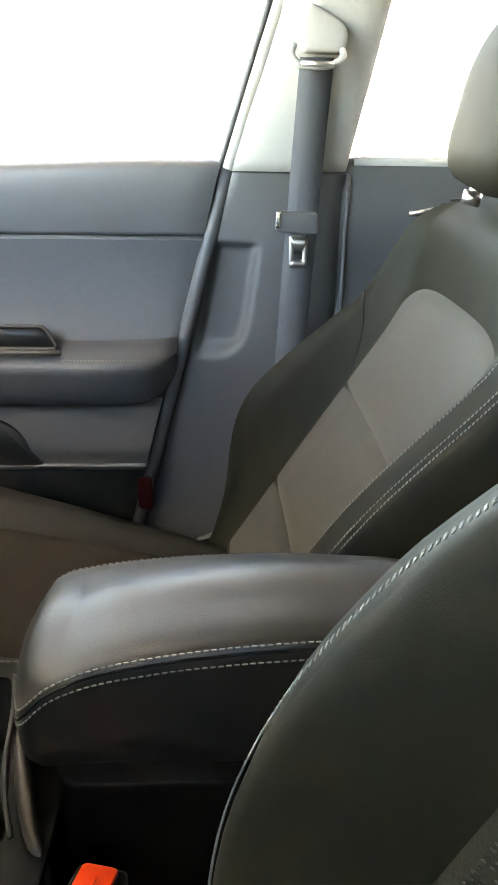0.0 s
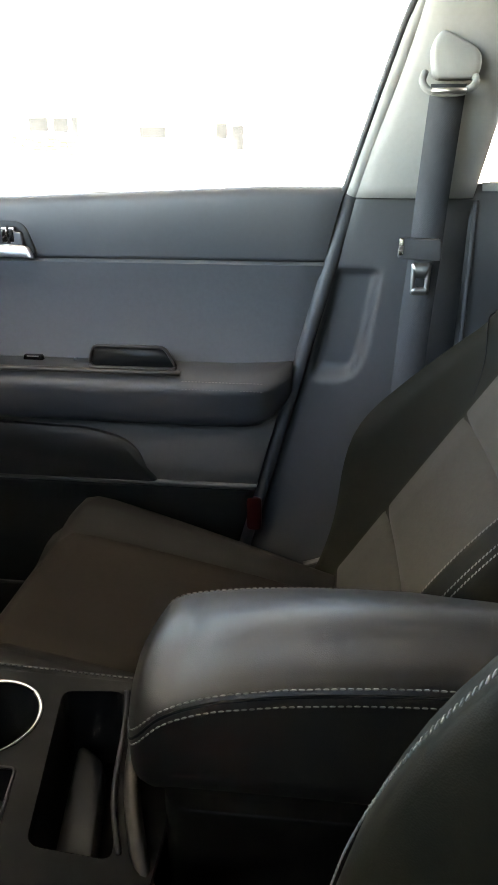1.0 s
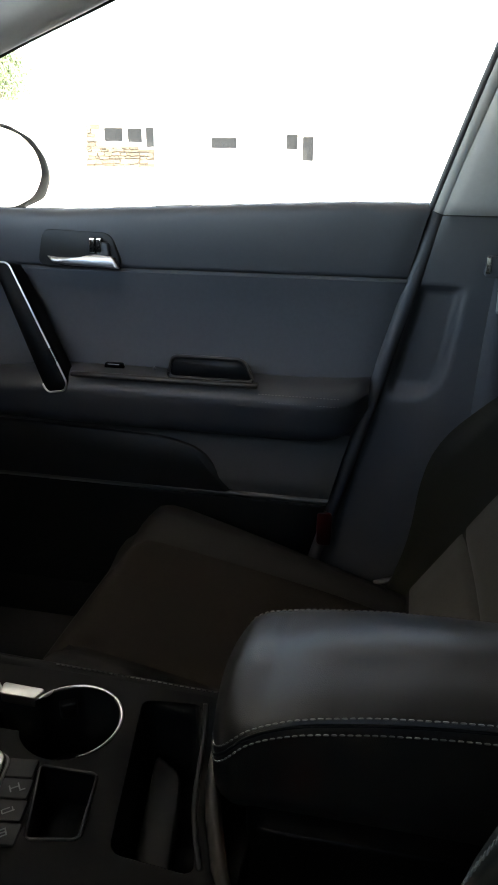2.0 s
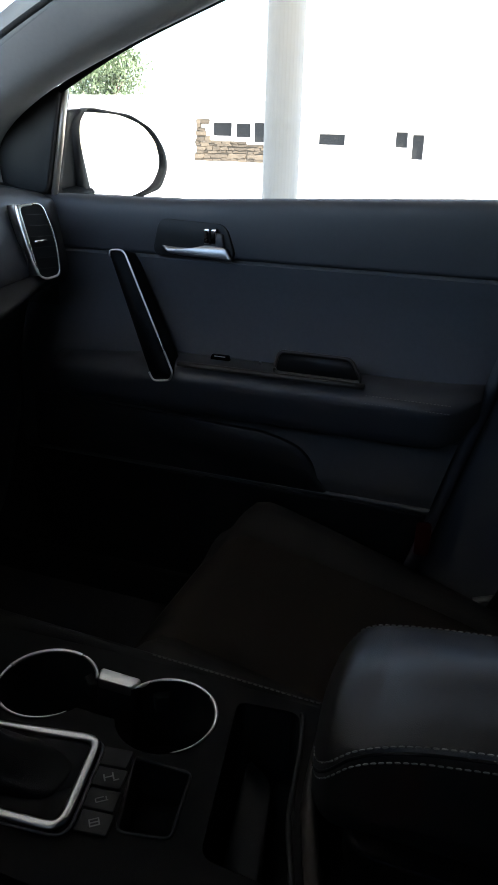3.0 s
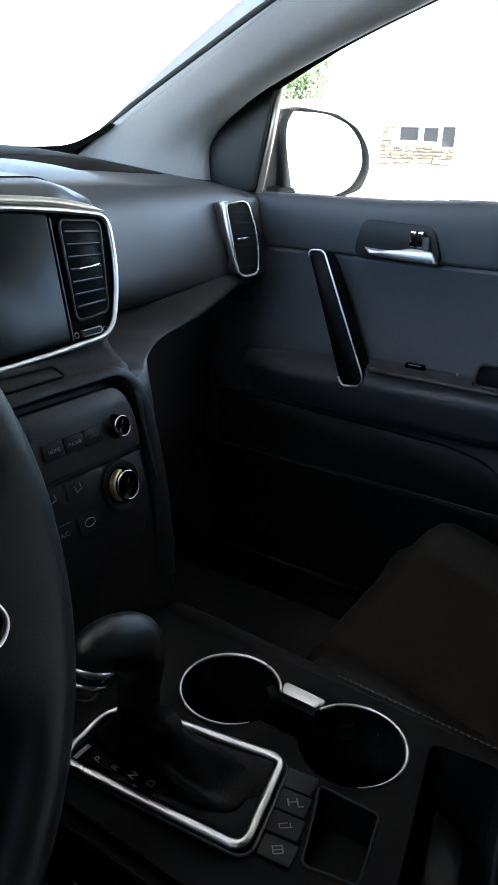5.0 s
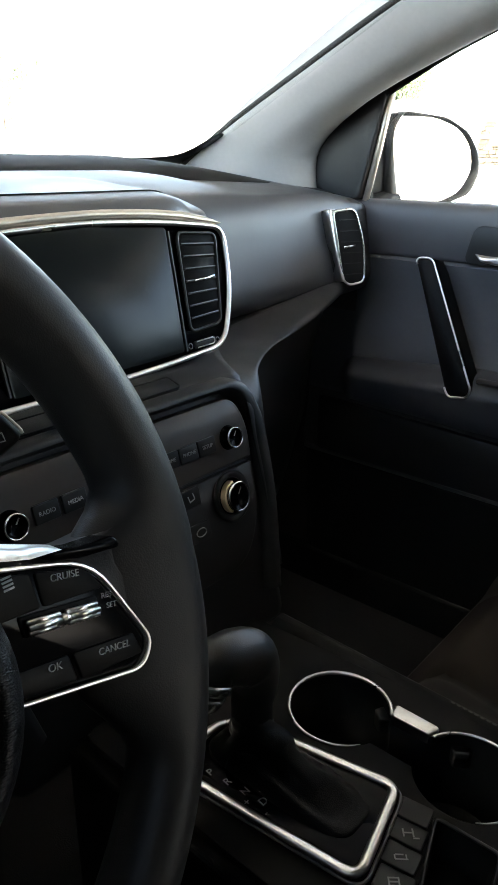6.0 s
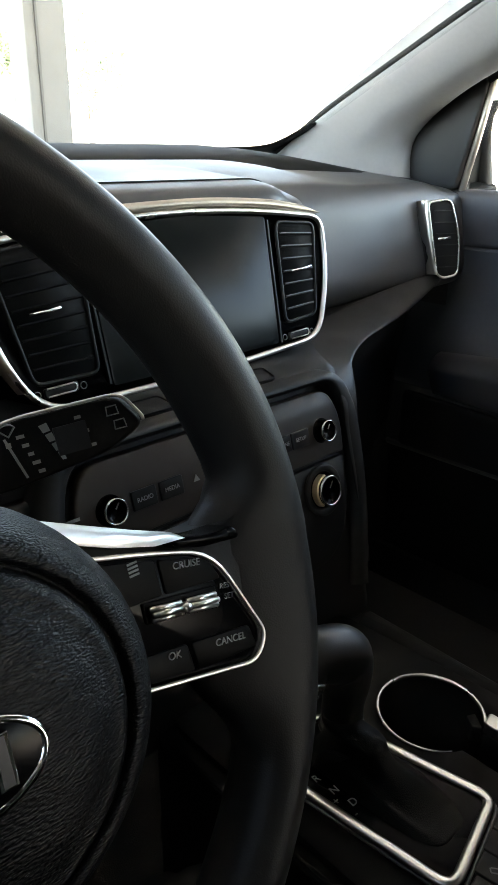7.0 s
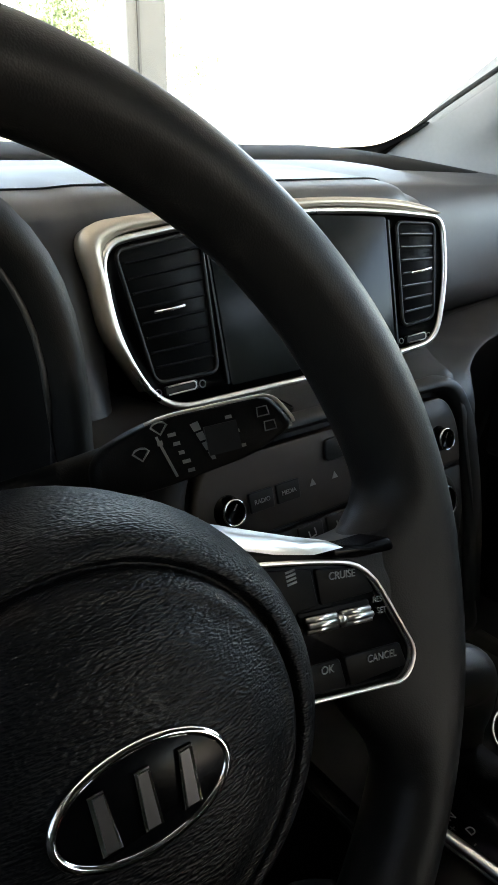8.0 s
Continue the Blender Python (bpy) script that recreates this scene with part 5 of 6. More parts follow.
def vent(bl, br, tr, tl, slats, tab_x, edge):
    """An air vent between four corners of the panel, with level slats."""
    corners = [Vector(p) for p in (bl, br, tr, tl)]
    v = part("air_vent", slab(rounded(corners, 0.008), -0.02, 0.0010, 0), RUBBER, unit, "black air vent", m=DM)
    part("vent_frame", sweep([Vector((p.x, p.y, 0.0015)) for p in rounded(corners, 0.008)], 0.0017, closed=True, seg=6), PLASTIC, v, m=DM)
    for k in range(1, slats):
        f = k / slats
        p, q = corners[0].lerp(corners[3], f), corners[1].lerp(corners[2], f)
        x0, x1, y = p.x + 0.003, q.x - 0.003, (p.y + q.y) / 2
        m = DM @ Matrix.Translation(((x0 + x1) / 2, y, 0)) @ Matrix.Rotation(math.atan2(q.y - p.y, q.x - p.x), 4, 'Z')
        x0, x1 = (x0 - x1) / 2, (x1 - x0) / 2
        # The left vent's slats get KEY, so its shade lies in the colour.
        part("slat", slab([(x0, -0.0008), (x1, -0.0008), (x1, 0.0008), (x0, 0.0008)], -0.010, 0.003, 0), KEY if edge is KEY else PLASTIC, v, m=m @ Matrix.Rotation(radians(-18), 4, 'X'), smooth=False)
        part("slat_edge", box(x1 - x0 - 0.002, 0.0009, 0.0009, ((x0 + x1) / 2, 0.001, 0.0034)), edge, v, m=m, smooth=False)
    yc = sum(p.y for p in corners) / 4
    part("tab", sweep([Vector((tab_x - 0.013, yc, 0.005)), Vector((tab_x, yc + 0.0005, 0.008)), Vector((tab_x + 0.010, yc + 0.002, 0.0085)), Vector((tab_x + 0.012, yc + 0.003, 0.005))], 0.0014, seg=8), CHROME, v, "chrome vent tab", m=DM)
    return v


# Right slat edges are paled as if lit, left ones blackened as if shaded.
vent((0.1225, -0.037), (0.1660, -0.034), (0.1830, 0.052), (0.1310, 0.056), 8, 0.152, SATIN_STRIP)
vent((-0.1400, -0.043), (-0.0860, -0.043), (-0.0815, 0.060), (-0.1535, 0.051), 9, -0.120, KEY)
for cx in (0.138, -0.120):
    wheel_slot = part("vent_wheel", slab(rounded([(cx - 0.014, -0.0535), (cx + 0.014, -0.0525), (cx + 0.014, -0.0455), (cx - 0.014, -0.0465)], 0.002), 0, 0.003, 0.001), PLASTIC, unit, "small thumb wheel", m=DM)
    part("wheel_edge", sweep([Vector((cx - 0.012, -0.0470, 0.0030)), Vector((cx + 0.010, -0.0462, 0.0034)), Vector((cx + 0.0118, -0.0475, 0.0034)), Vector((cx + 0.0118, -0.0505, 0.0034)), Vector((cx + 0.010, -0.0522, 0.0034)), Vector((cx - 0.012, -0.0528, 0.0030))], 0.0006, seg=6), SILVER, wheel_slot, "fine silver edge", m=DM)
    for dx in (-0.019, 0.019):
        part("vent_mark", lathe([(0.0022, 0), (0.0030, 0), (0.0030, 0.0004), (0.0022, 0.0004)], 14, closed=True), LETTER, unit, m=DM @ Matrix.Translation((cx + dx, -0.05, 0.0004)))

# centre stack with radio and climate panels
SM = facing((-0.004, 0.664, 0.950), 15.5)
stack = thing("centre_stack", "dark centre stack with radio and climate controls", "control panel", (0, 0.68, 0.8))
s_out = rounded([Vector(p) for p in ((-0.150, -0.19), (0.152, -0.19), (0.160, -0.04), (0.156, 0.012), (0.146, 0.024), (-0.178, 0.026), (-0.190, 0.014), (-0.182, -0.04))], [0.01, 0.01, 0.05, 0.03, 0.03, 0.03, 0.03, 0.05], 6)
part("stack_frame", slab(s_out, -0.16, -0.004, 0.016), PLASTIC, stack, "black stack surround", m=SM)
p_out = rounded([Vector(p) for p in ((-0.135, -0.022), (0.135, -0.022), (0.137, 0.010), (0.124, 0.036), (-0.124, 0.036), (-0.137, 0.010))], [0.004, 0.004, 0.03, 0.03, 0.03, 0.03], 6)
radio = part("radio_panel", slab(p_out, -0.01, 0.003, 0.003), TAUPE, stack, "satin dark taupe radio panel", m=SM)
c_out = rounded([Vector(p) for p in ((-0.105, -0.115), (0.105, -0.115), (0.132, -0.075), (0.135, -0.026), (-0.135, -0.026), (-0.132, -0.075))], [0.03, 0.03, 0.03, 0.004, 0.004, 0.03], 6)
climate = part("climate_panel", slab(c_out, -0.01, 0.002, 0.003), PLASTIC, stack, "black climate panel", m=SM)


def dial(x, y, r, panel, nm, ringed):
    at = SM @ Matrix.Translation((x, y, 0.003))
    h = 0.0095 if ringed else 0.0090
    k = part(nm, lathe([(0, h - 0.003), (r * 0.55, h - 0.0028), (r * 0.74, h - 0.0010), (r * 0.82, h), (r * 0.92, h - 0.002), (r * 0.94, 0.002), (r * 1.10, 0.0)], 40), GLOSS, panel, "black rotary knob with thin bright ring", m=at)
    part("knob_ring", lathe([(r * 0.80, h - 0.0004), (r * 0.86, h + 0.0008), (r * 0.94, h - 0.0004), (r * 0.90, h - 0.0022), (r * 0.80, h - 0.0014)], 40, closed=True), CHROME, k, m=at)
    part("pointer", box(0.0009, r * 0.5, 0.0004, (0, r * 0.4, h - 0.0022)), LETTER, k, m=at @ Matrix.Rotation(radians(-40), 4, 'Z'), smooth=False)
    if ringed:
        part("base_ring", lathe([(r * 1.15, 0.0), (r * 1.55, -0.001), (r * 1.58, 0.0015), (r * 1.48, 0.0028), (r * 1.20, 0.0015)], 40, closed=True), PLASTIC, k, "raised round surround", m=at)
        for a in range(9):
            t = radians(105 + a * 15)
            part("grip_rib", slab(rounded([(-0.0019, -0.0021), (0.0019, -0.0021), (0.0019, 0.0021), (-0.0019, 0.0021)], 0.0008, 2), 0.001, h - 0.0025, 0.0006), GOLD, k, m=at @ Matrix.Translation((math.cos(t) * r * 0.93, math.sin(t) * r * 0.93, 0)) @ Matrix.Rotation(t, 4, 'Z'), smooth=False)


dial(0.109, 0.002, 0.0100, radio, "tuning_knob", False)
dial(-0.110, 0.002, 0.0100, radio, "volume_knob", False)
dial(0.099, -0.049, 0.0145, climate, "fan_knob", True)
dial(-0.103, -0.050, 0.0145, climate, "temperature_knob", True)
for x, word in ((-0.082, "RADIO"), (-0.058, "MEDIA"), (0.036, "HOME"), (0.058, "PHONE"), (0.080, "SETUP")):
    b = part("radio_button", slab(rounded([(-0.0105, -0.007), (0.0105, -0.007), (0.0105, 0.007), (-0.0105, 0.007)], 0.001), 0, 0.0022, 0.001), PLASTIC, radio, "black key", m=SM @ Matrix.Translation((x, 0.002, 0.003)))
    lettering(word, 0.0045, SM @ Matrix.Translation((x, 0.002, 0.0055)), b)
for x in (-0.034, -0.012):
    part("seek_mark", slab([(-0.003, -0.0022), (0.003, -0.0022), (0, 0.0030)], 0, 0.0004), LETTER, radio, m=SM @ Matrix.Translation((x, 0.002, 0.0034)), smooth=False)
part("power_word_bar", box(0.010, 0.0022, 0.0004, (-0.138, 0.004, 0.0034)), LETTER, stack, m=SM, smooth=False)
for x in (-0.042, -0.014, 0.012, 0.022, 0.050):
    b = part("climate_button", slab(rounded([(-0.012, -0.008), (0.012, -0.008), (0.012, 0.008), (-0.012, 0.008)], 0.0015), 0, 0.0018, 0.001), PLASTIC, climate, "dark key", m=SM @ Matrix.Translation((x, -0.035, 0.002)))
    for dx, dy, sx, sy in ((-0.002, 0.0005, 0.001, 0.006), (0.001, -0.002, 0.006, 0.001), (0.004, 0.001, 0.001, 0.005)):
        part("icon_bar", box(sx, sy, 0.0004, (dx, dy, 0.0022)), LETTER, b, m=SM @ Matrix.Translation((x, -0.035, 0.002)) @ Matrix.Rotation(0.25, 4, 'Z'), smooth=False)
for x, word in ((0.026, "A/C"), (0.054, "")):
    b = part("climate_button", slab(rounded([(-0.012, -0.008), (0.012, -0.008), (0.012, 0.008), (-0.012, 0.008)], 0.0015), 0, 0.0018, 0.001), PLASTIC, climate, "dark key", m=SM @ Matrix.Translation((x, -0.066, 0.002)))
    if word:
        lettering(word, 0.0058, SM @ Matrix.Translation((x, -0.066, 0.0042)), b)
    else:
        arc = [Vector((0.0045 * math.cos(a) * 1.3, 0.0035 * math.sin(a), 0.0022)) for a in np.linspace(0, 6.1, 18)]
        part("recirculation_mark", sweep(arc, 0.0005, seg=5), LETTER, b, m=SM @ Matrix.Translation((x, -0.066, 0.002)))
hz = part("hazard_switch", slab(rounded([(-0.020, -0.008), (0.020, -0.008), (0.018, 0.008), (-0.018, 0.008)], 0.004), 0, 0.0028, 0.001), PLASTIC, radio, "black hazard switch", m=SM @ Matrix.Translation((0.0, 0.022, 0.003)))
part("triangle_mark", sweep([Vector((0.0045 * math.cos(a), 0.0045 * math.sin(a) - 0.001, 0.003)) for a in (math.pi / 2, math.pi * 7 / 6, math.pi * 11 / 6)], 0.0006, closed=True, seg=5), LETTER, hz, "pale triangle mark", m=SM @ Matrix.Translation((0.004, 0.022, 0.003)))
# storage flap between display and radio
rings = []
for y, z in ((0.682, 0.972), (0.684, 0.986), (0.690, 0.9935), (0.700, 0.9965), (0.720, 0.999), (0.740, 1.0005), (0.762, 1.001), (0.785, 1.002)):
    end = 0.006 + float(np.interp(y, (0.66, 0.70, 0.756, 0.806), (0.136, 0.150, 0.192, 0.242)))
    row = []
    for k in range(40):
        x = -0.182 + (end + 0.182) * k / 39
        row.append(Vector((x, y, z - 0.0065 * smooth01((x - end + 0.07) / 0.07) * smooth01((y - 0.695) / 0.04))))
    rings.append(row)
part("stack_brow", loft(rings, closed=False), PLASTIC, stack, "black sloping brow under the display", solid=0.004)
# rounded surround: the grained skin turning in round the inset panels
edge_line = rounded([Vector(p) for p in ((0.122, -0.150), (0.140, -0.070), (0.1415, 0.010), (0.128, 0.0410), (-0.128, 0.0410), (-0.1415, 0.010), (-0.140, -0.070), (-0.122, -0.150))], [0.001, 0.04, 0.026, 0.022, 0.022, 0.026, 0.04, 0.001], 8)
edge_line = edge_line[8:-8]
bead = []
for k, p in enumerate(edge_line):
    d = (edge_line[min(k + 1, len(edge_line) - 1)] - edge_line[max(k - 1, 0)]).normalized()
    out = Vector((d.y, -d.x))
    out = out if out.dot(p) > 0 else -out
    w = 0.010 + 0.013 * abs(out.x) ** 1.5
    prof = ((0.0, -0.010), (0.0005, -0.001), (0.16 * w + 0.001, 0.0030), (0.42 * w, 0.0048), (0.75 * w, 0.0035), (w, -0.002), (w + 0.002, -0.012))
    bead.append(spline([(p.x + out.x * u, p.y + out.y * u, v) for u, v in prof], 22))
part("stack_surround", loft(bead, closed=False), PLASTIC, stack, "rounded black grained surround", m=SM, solid=0.003)
for sx in (-1, 1):
    flap = rounded([Vector(p) for p in ((0.022 * sx, -0.013), (0.086 * sx, -0.013), (0.092 * sx, 0.010), (0.024 * sx, 0.010))][::sx], 0.005)
    fl = part("flap", slab(flap, -0.004, 0.0004, 0.0003), PLASTIC, stack, "dark slot cover", m=Matrix.Translation((-0.004, 0.709, 0.9985)) @ Matrix.Rotation(radians(7), 4, 'X'))
    part("flap_rim", sweep([Vector((p.x, p.y, 0.0006)) for p in flap], 0.0009, closed=True, seg=6), CONSOLE, fl, m=Matrix.Translation((-0.004, 0.709, 0.9985)) @ Matrix.Rotation(radians(7), 4, 'X'))
part("throat", box(0.345, 0.10, 0.05, (-0.0125, 0.785, 0.970)), PLASTIC, stack, smooth=False, bevel=0.01)

# side vent
VM = facing((0.601, 0.8655, 1.059), 8, -24) @ Matrix.Diagonal((0.88, 0.98, 1, 1))
svent = thing("side_vent", "silver-framed upright side air vent in the dashboard", "air vent", (0.61, 0.868, 1.06))
v_out = rounded([Vector(p) for p in ((-0.031, 0.052), (0.012, 0.056), (0.031, 0.005), (0.030, -0.052), (0.002, -0.056), (-0.011, -0.050))], [0.010, 0.012, 0.04, 0.010, 0.010, 0.008], 5)
part("vent_body", slab(v_out, -0.04, 0.004, 0.002), RUBBER, svent, "black vent body", m=VM)
part("vent_frame", sweep([Vector((p.x, p.y, 0.005)) for p in v_out], 0.0019, closed=True, seg=8), SILVER, svent, "silver frame", m=VM)
brow_in = spline([(-0.026, 0.0545, 0), (-0.0305, 0.046, 0), (-0.0225, 0.0, 0), (-0.0105, -0.050, 0)], 20)
brow = []
for k, p in enumerate(brow_in):
    w = 0.0145 - 0.0075 * k / 19
    brow.append([p + Vector((0, 0, 0.0065)), p + Vector((-0.4 * w, 0, 0.0085)), p + Vector((-0.8 * w, 0, 0.0105)), p + Vector((-w, 0, 0.009)), p + Vector((-w - 0.002, 0, -0.02)), p + Vector((0, 0, -0.02))])
part("vent_brow", loft(brow), SILVER, svent, "broad silver edge", m=VM)
for k in range(6):
    y = 0.040 - 0.016 * k
    part("slat", box(0.040, 0.0012, 0.010, (0.002 + 0.002 * k, y, 0.001)), PLASTIC, svent, m=VM, smooth=False)
part("tab", sweep([Vector((-0.012, 0.000, 0.008)), Vector((0.010, 0.002, 0.009))], 0.0022, seg=8), CHROME, svent, m=VM)

# instrument binnacle
binn = thing("instrument_binnacle", "dark hooded instrument binnacle behind the steering wheel", "instrument panel", (-0.36, 0.65, 1.08))
hood, hood_line = [], []
for i in range(38):
    a = radians(-40 + 260 * i / 37)
    ca, sa = (math.copysign(abs(v) ** 0.72, v) for v in (math.cos(a), math.sin(a)))
    c = Vector((-0.365 + 0.114 * ca, 0, 1.066 + 0.106 * sa))
    out = Vector((ca, 0, sa))
    hood.append([c - out * 0.012 + Vector((0, 0.640, 0)), c - out * 0.006 + Vector((0, 0.600, 0)), c + Vector((0, 0.590, 0)), c + out * 0.006 + Vector((0, 0.587, 0)), c + out * 0.013 + Vector((0, 0.592, 0)),
                 c + out * 0.020 + Vector((0, 0.66, 0)), c + out * 0.024 + Vector((0, 0.80, -0.006)), c - out * 0.012 + Vector((0, 0.80, 0))])
    hood_line.append(c - out * 0.0045 + Vector((0, 0.596, 0)))
part("hood", loft(hood), PLASTIC, binn, "dark grained hood")
part("inner_ring", sweep(hood_line, 0.0014, seg=8), SATIN_STRIP, binn, "dull grey inner line")
part("dial_face", slab(circle(0, 0, 0.100, 40), -0.004, 0.0), GLOSS, binn, "gloss black dial face", m=facing((-0.365, 0.66, 1.07), 15) @ Matrix.Diagonal((1, 0.75, 1, 1)))
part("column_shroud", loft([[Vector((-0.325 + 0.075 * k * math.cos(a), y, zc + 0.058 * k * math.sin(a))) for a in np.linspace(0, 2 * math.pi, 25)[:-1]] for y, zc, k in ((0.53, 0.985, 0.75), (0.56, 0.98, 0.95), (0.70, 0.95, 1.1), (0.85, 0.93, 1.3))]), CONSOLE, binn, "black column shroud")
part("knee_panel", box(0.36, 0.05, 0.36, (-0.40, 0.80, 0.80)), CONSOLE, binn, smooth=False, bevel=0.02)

# wiper stalk
stalk = thing("wiper_stalk", "black wiper stalk with pale symbols behind the wheel", "stalk", (-0.26, 0.54, 1.06))
KM = Matrix.Translation((-0.220, 0.528, 1.072)) @ Matrix.Rotation(radians(-20), 4, 'Z') @ Matrix.Rotation(radians(-8), 4, 'Y') @ Matrix.Rotation(radians(70), 4, 'X') @ Matrix.Diagonal((0.92, 0.86, 1, 1))
k_out = rounded([Vector(p) for p in ((-0.052, -0.012), (-0.030, -0.0165), (0.020, -0.0105), (0.040, -0.001), (0.031, 0.0155), (-0.022, 0.0165), (-0.050, 0.006))], [0.008, 0.012, 0.012, 0.006, 0.006, 0.02, 0.010], 5)
part("stalk_body", slab(k_out, -0.016, 0.0, 0.006), CONSOLE, stalk, "black stalk", m=KM)
# Bronze line paints the warm highlight along the upper edge only.
part("stalk_highlight", sweep([Vector((p.x, p.y, 0.0005)) for p in k_out if p.x > -0.03 and p.y > -0.001], 0.0008, seg=6), BRONZE, stalk, "thin bronze line painting the upper edge highlight", m=KM)
part("stalk_arm", sweep([(-0.250, 0.552, 1.060), (-0.29, 0.585, 1.040), (-0.33, 0.62, 1.02)], 0.010, seg=12), CONSOLE, stalk)
part("slider", box(0.014, 0.013, 0.003, (0.006, 0.001, 0.001)), RUBBER, stalk, m=KM, smooth=False)
for k in range(4):
    w = 0.0032 - 0.0005 * k
    part("mark_bar", slab([(-w / 2, -0.0017), (w / 2, -0.0021), (w / 2 + 0.0002, 0.0019), (-w / 2 - 0.0002, 0.0021)], 0, 0.0003), DIM_LETTER, stalk, m=KM @ Matrix.Translation((-0.0040 + 0.0014 * k, 0.0085 - 0.0047 * k, 0.0005)) @ Matrix.Rotation(0.25, 4, 'Z'), smooth=False)
for k in range(5):
    part("mark_bar", box(0.0034 - 0.0005 * (k % 3), 0.0016, 0.0003, (-0.0145 + 0.0012 * k, 0.0075 - 0.0043 * k, 0.0006)), DIM_LETTER, stalk, m=KM, smooth=False)
part("mark_line", box(0.0011, 0.020, 0.0003, (0, 0, 0.0006)), DIM_LETTER, stalk, m=KM @ Matrix.Translation((-0.0185, -0.0015, 0)) @ Matrix.Rotation(0.25, 4, 'Z'), smooth=False)
part("mark_dot", box(0.0022, 0.0022, 0.0004, (-0.0200, 0.0050, 0.0006)), DIM_LETTER, stalk, m=KM, smooth=False)
for x, y in ((-0.0285, 0.0020), (-0.0190, 0.0115)):
    part("wiper_mark", sweep([Vector((x + 0.0036 * math.cos(a), y + 0.0028 * math.sin(a), 0.0006)) for a in (0.4, 1.0, 1.6, 2.2, 2.8, -1.57)], 0.0005, closed=True, seg=5), DIM_LETTER, stalk, m=KM)
for x, y in ((0.0255, 0.0085), (0.0275, 0.0015)):
    part("wiper_mark", sweep([Vector((x - 0.0026, y - 0.0020, 0.0006)), Vector((x + 0.0026, y - 0.0020, 0.0006)), Vector((x + 0.0022, y + 0.0020, 0.0006)), Vector((x - 0.0022, y + 0.0020, 0.0006))], 0.0004, closed=True, seg=5), DIM_LETTER, stalk, m=KM)
for x, y in ((0.0105, 0.0095), (0.0125, 0.0025), (0.0140, -0.0045)):
    part("mark_bar", box(0.0028, 0.0015, 0.0003, (x, y, 0.0006)), DIM_LETTER, stalk, m=KM, smooth=False)

# ---- steering wheel ----
WM = facing((-0.3235, 0.4736, 1.0373), 18.7, -0.7)
wheel = thing("steering_wheel", "black leather steering wheel with silver trimmed control pods", "steering wheel", (-0.325, 0.474, 1.03))
R0 = 0.185
RM = facing((-0.3235, 0.4736, 1.0373), 19.1, 1.2) @ Matrix.Translation((-0.0139, -0.0070, -0.0047))
rings = []
for i in range(160):
    a = 2 * math.pi * i / 160
    grip = 0.0025 * math.exp(-((math.degrees(a) - 20) / 22) ** 2) + 0.0025 * math.exp(-((math.degrees(a) - 160) / 22) ** 2)
    ra, rb = 0.0158 + grip * 0.6, 0.0182 + grip * 0.6
    c = Vector((math.cos(a), math.sin(a), 0))
    side = math.degrees(a) if math.degrees(a) < 90 else (math.degrees(a) - 360 if math.degrees(a) > 270 else 180 - math.degrees(a))
    flare = 0.032 * (1 - smooth01((side - 1) / 9)) * smooth01((side + 31) / 13)
    rings.append([c * (R0 + ra * math.cos(b) - flare * max(0.0, -math.cos(b)) ** 1.6) + Vector((0, 0, rb * math.sin(b) - 0.1 * flare * max(0.0, -math.cos(b)))) for b in np.linspace(0, 2 * math.pi, 33)[:-1]])
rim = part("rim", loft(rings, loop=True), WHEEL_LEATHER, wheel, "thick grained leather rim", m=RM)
hub_prof = [(0, 0.0560), (0.02, 0.0555), (0.036, 0.0525), (0.046, 0.0480), (0.0500, 0.0468), (0.0525, 0.0440), (0.0545, 0.0395), (0.0565, 0.0425), (0.0610, 0.0410), (0.0660, 0.0350), (0.0700, 0.0240), (0.0715, 0.010), (0.070, -0.02), (0.05, -0.04), (0, -0.045)]
hub_c = [(p.x, p.z) for p in spline([(r, 0, z) for r, z in hub_prof], 56)]
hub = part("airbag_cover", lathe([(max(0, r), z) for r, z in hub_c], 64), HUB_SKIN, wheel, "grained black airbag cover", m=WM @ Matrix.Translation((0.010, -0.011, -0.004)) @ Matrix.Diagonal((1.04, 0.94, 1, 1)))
EM = WM @ Matrix.Translation((0.0125, -0.0085, 0.0500)) @ Matrix.Rotation(radians(-3), 4, 'X')
badge = part("badge", slab([(p[0] * 1.0, p[1] * 0.54) for p in circle(0, 0, 0.0215, 44)], -0.003, 0.0036, 0.001), GLOSS, hub, "black oval badge", m=EM)
part("badge_ring", sweep([Vector((p[0], p[1] * 0.54, 0.0030)) for p in circle(0, 0, 0.0215, 44)], 0.0012, closed=True, seg=8), CHROME, badge, "chrome oval ring", m=EM)
for x, sk in ((-0.0100, 0.10), (0.0, 0.0), (0.0100, -0.10)):
    outline_bar = [(x - 0.0024, -0.0068), (x + 0.0024, -0.0068), (x + 0.0019 - sk * 0.01, 0.0068), (x - 0.0019 - sk * 0.01, 0.0068)]
    raised = part("badge_bar", slab(outline_bar, 0.0030, 0.0048, 0.0004), CHROME, badge, "plain silver bar", m=EM, smooth=False)
    part("bar_face", slab([(x + (p[0] - x) * 0.62, p[1] * 0.90) for p in outline_bar], 0.0047, 0.0051), BADGE_GREY, raised, "dark grey bar face", m=EM, smooth=False)

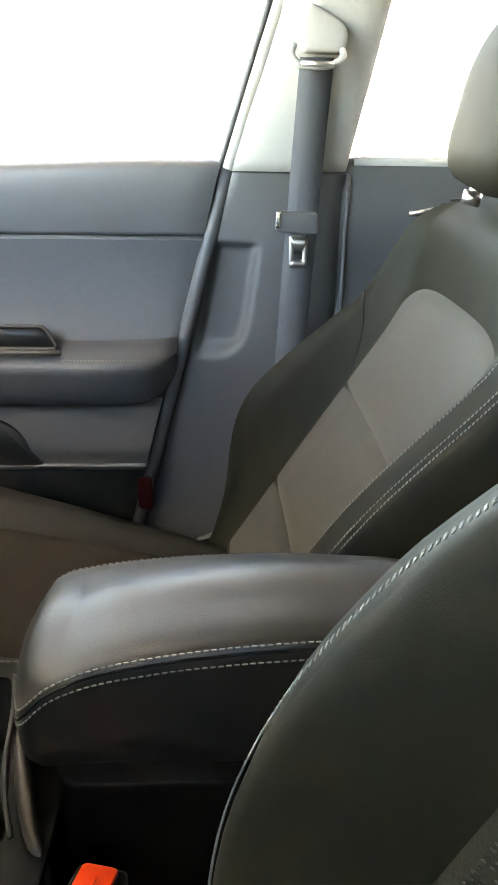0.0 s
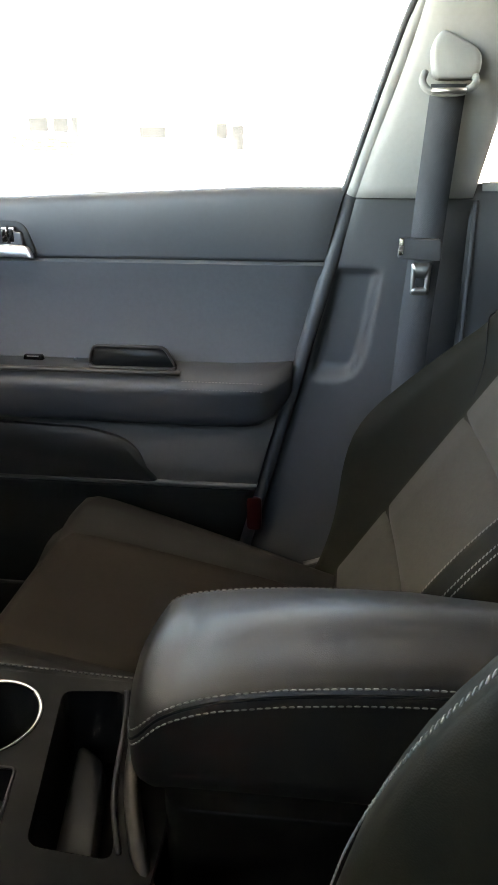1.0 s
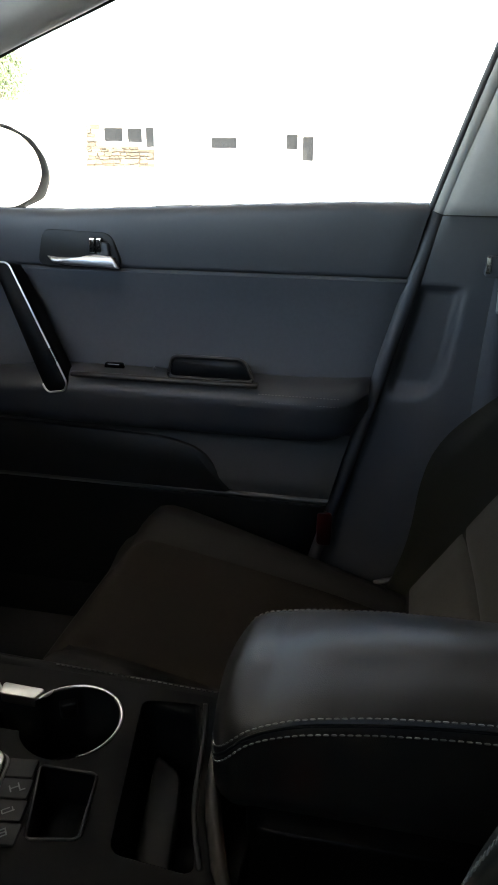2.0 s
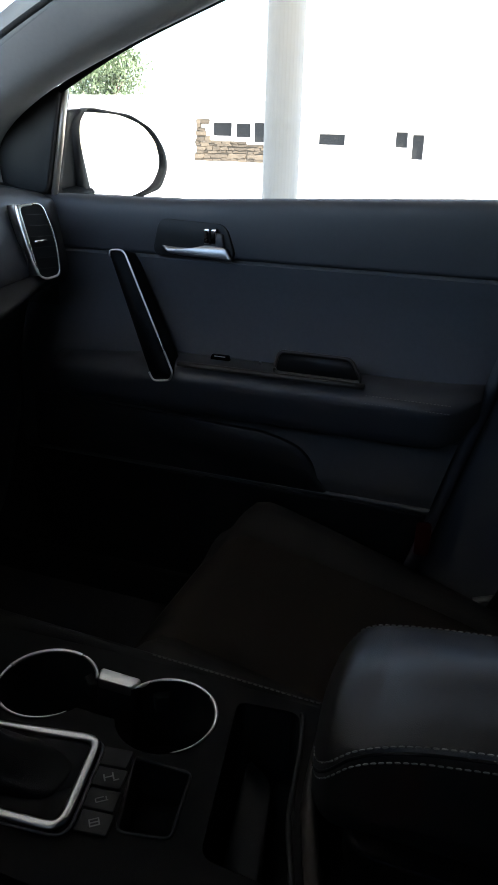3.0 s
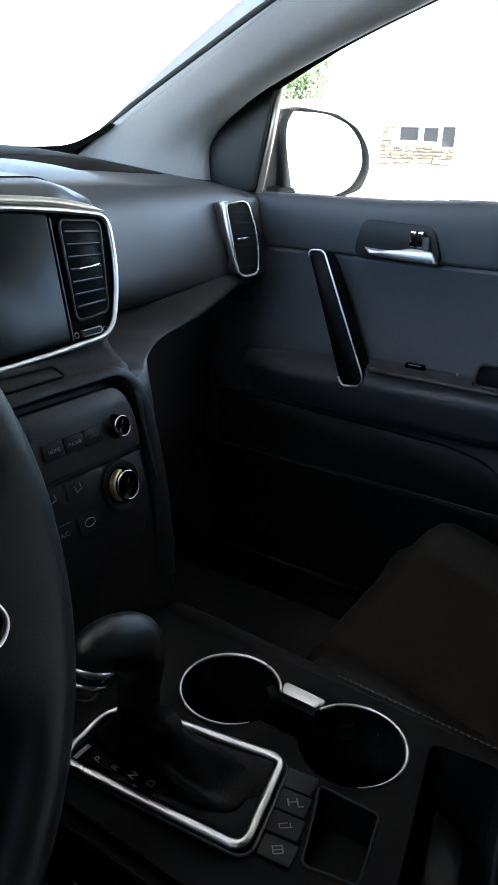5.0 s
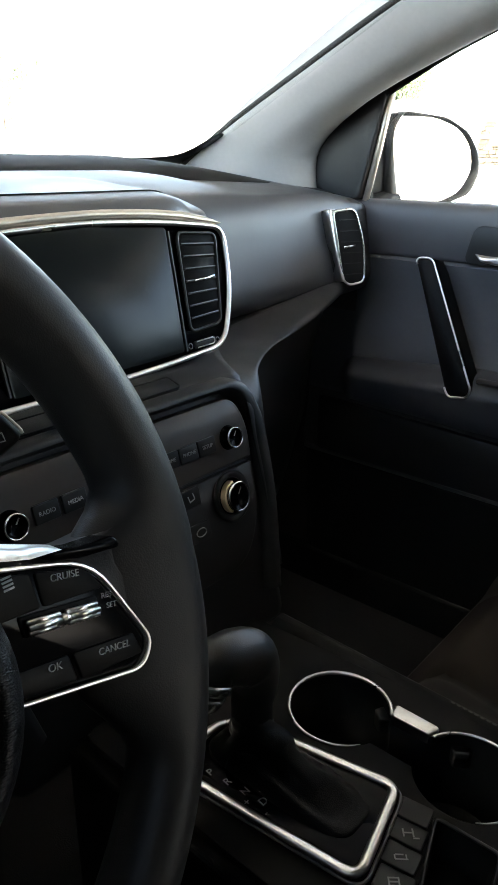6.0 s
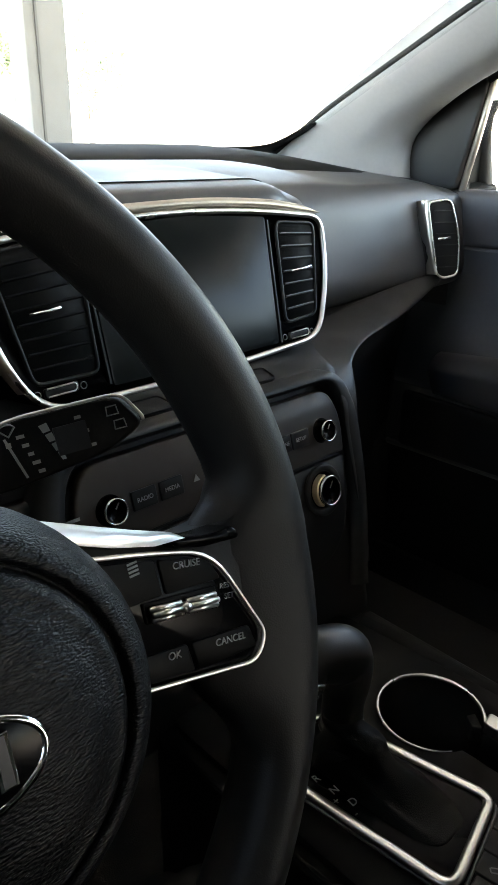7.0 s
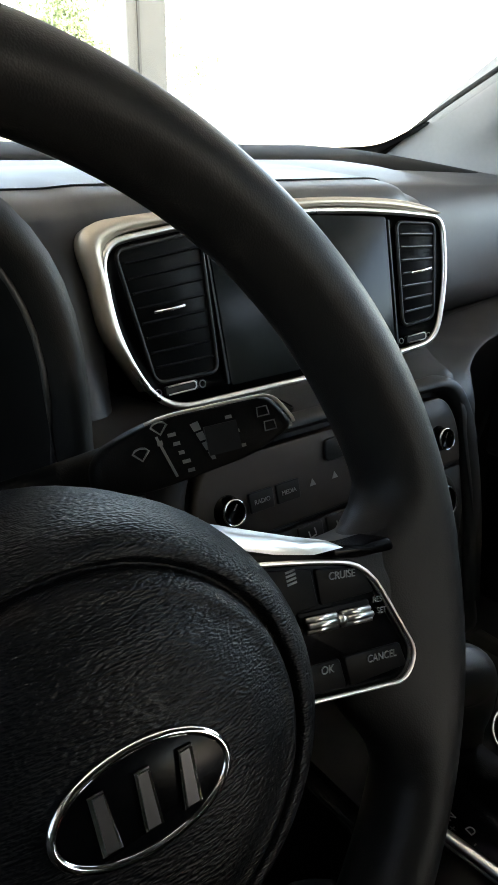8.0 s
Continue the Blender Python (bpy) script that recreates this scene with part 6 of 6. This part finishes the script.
for sgn in (1, -1):
    def q(pts):
        return [Vector((sgn * (p[0] + 0.008), p[1] - 0.002)) for p in (pts if sgn > 0 else pts[::-1])]
    arm_o = rounded(q([(0.040, 0.034), (0.086, 0.017), (0.116, 0.009), (0.140, 0.010), (0.158, 0.026), (0.160, -0.055), (0.145, -0.046), (0.085, -0.038), (0.040, -0.040)]), 0.010, 4)
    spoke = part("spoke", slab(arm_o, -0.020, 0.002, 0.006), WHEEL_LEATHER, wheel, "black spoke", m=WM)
    pod = rounded(q([(0.050, 0.024), (0.090, 0.013), (0.119, 0.004), (0.1365, -0.037), (0.129, -0.0455), (0.050, -0.026)]), [0.003, 0.01, 0.014, 0.008, 0.006, 0.003], 5)
    pd = part("control_pod", slab(pod, -0.004, 0.0075, 0.003), GLOSS, spoke, "gloss black control pod", m=WM)
    part("pod_outline", sweep([Vector((p.x, p.y, 0.0085)) for p in pod], 0.0009, closed=True, seg=8), SILVER, pd, "silver pod outline", m=WM)
    upper = q([(0.044, 0.0430), (0.060, 0.0350), (0.078, 0.0270), (0.095, 0.0195), (0.108, 0.0143)])[::sgn]
    lower = q([(0.050, 0.0335), (0.062, 0.0270), (0.078, 0.0200), (0.094, 0.0148), (0.107, 0.0133)])[::sgn]
    strip = [[Vector((u.x, u.y, 0.0025)), Vector((v.x, v.y, 0.0120)), Vector((v.x, v.y, -0.002)), Vector((u.x, u.y, -0.002))] for u, v in zip(upper, lower)]
    part("bright_strip", loft(strip), PALE_SILVER, spoke, "bright chrome strip", m=WM)
    thumb = rounded(q([(0.103, 0.0150), (0.116, 0.0108), (0.132, 0.0095), (0.134, 0.004), (0.116, 0.0065), (0.103, 0.0100)]), 0.003, 3)
    part("upper_spoke_trim", slab(thumb, -0.004, 0.010, 0.002), GLOSS, spoke, "gloss black trim", m=WM)
    for pts in ([(0.060, 0.019), (0.0945, 0.0092), (0.095, -0.0042), (0.060, -0.001)], [(0.0958, 0.0088), (0.117, 0.0018), (0.121, -0.008), (0.0958, -0.0044)],
                [(0.060, -0.018), (0.100, -0.025), (0.101, -0.036), (0.060, -0.026)], [(0.1015, -0.0253), (0.129, -0.0305), (0.131, -0.040), (0.1025, -0.0365)]):
        part("pod_button", slab(rounded(q(pts), 0.0015, 3), 0.006, 0.0084, 0.0008), KEY, pd, "black key", m=WM)
    for u0, u1 in ((0.0955, 0.1085), (0.1110, 0.1240)):
        for k in range(3):
            ends = [Vector((sgn * u, -0.0085 - 0.0019 * k - 0.20 * (u - 0.0955), 0.0095 + 0.0012 * (k == 1))) for u in (u0, u1)]
            part("toggle_rib", sweep(ends, 0.00115, seg=8), SILVER, pd, "ribbed silver toggle", m=WM)
    part("toggle_bed", slab(rounded([Vector((sgn * u, v)) for u, v in ((0.0935, -0.0055), (0.1255, -0.0115), (0.1260, -0.0190), (0.0935, -0.0135))][::sgn], 0.001, 3), 0.004, 0.0085, 0.0008), KEY, pd, m=WM)
    part("toggle_hub", lathe([(0, 0.0030), (0.0016, 0.0026), (0.0020, 0)], 14), SILVER, pd, m=WM @ Matrix.Translation((sgn * 0.1097, -0.0132, 0.0095)))
    if sgn > 0:
        tilt = Matrix.Rotation(radians(-12), 4, 'Z')
        lettering("CRUISE", 0.0038, WM @ Matrix.Translation((0.1150, 0.0010, 0.0088)) @ tilt, pd)
        lettering("CANCEL", 0.0038, WM @ Matrix.Translation((0.1268, -0.0338, 0.0088)) @ tilt, pd)
        lettering("OK", 0.0040, WM @ Matrix.Translation((0.1015, -0.0285, 0.0088)) @ tilt, pd)
        for k in range(4):
            part("icon_bar", box(0.004, 0.0007, 0.0003, (0.0935, 0.0052 + 0.0014 * k, 0.0087)), LETTER, pd, m=WM, smooth=False)
        lettering("RES", 0.0030, WM @ Matrix.Translation((0.1300, -0.0135, 0.0079)) @ tilt, pd)
        lettering("SET", 0.0030, WM @ Matrix.Translation((0.1312, -0.0180, 0.0079)) @ tilt, pd)
part("lower_spoke", slab(rounded([Vector(p) for p in ((-0.035, -0.05), (0.035, -0.05), (0.045, -0.155), (-0.045, -0.155))], 0.01), -0.022, -0.004, 0.005), PLASTIC, wheel, "black lower spoke", m=WM)
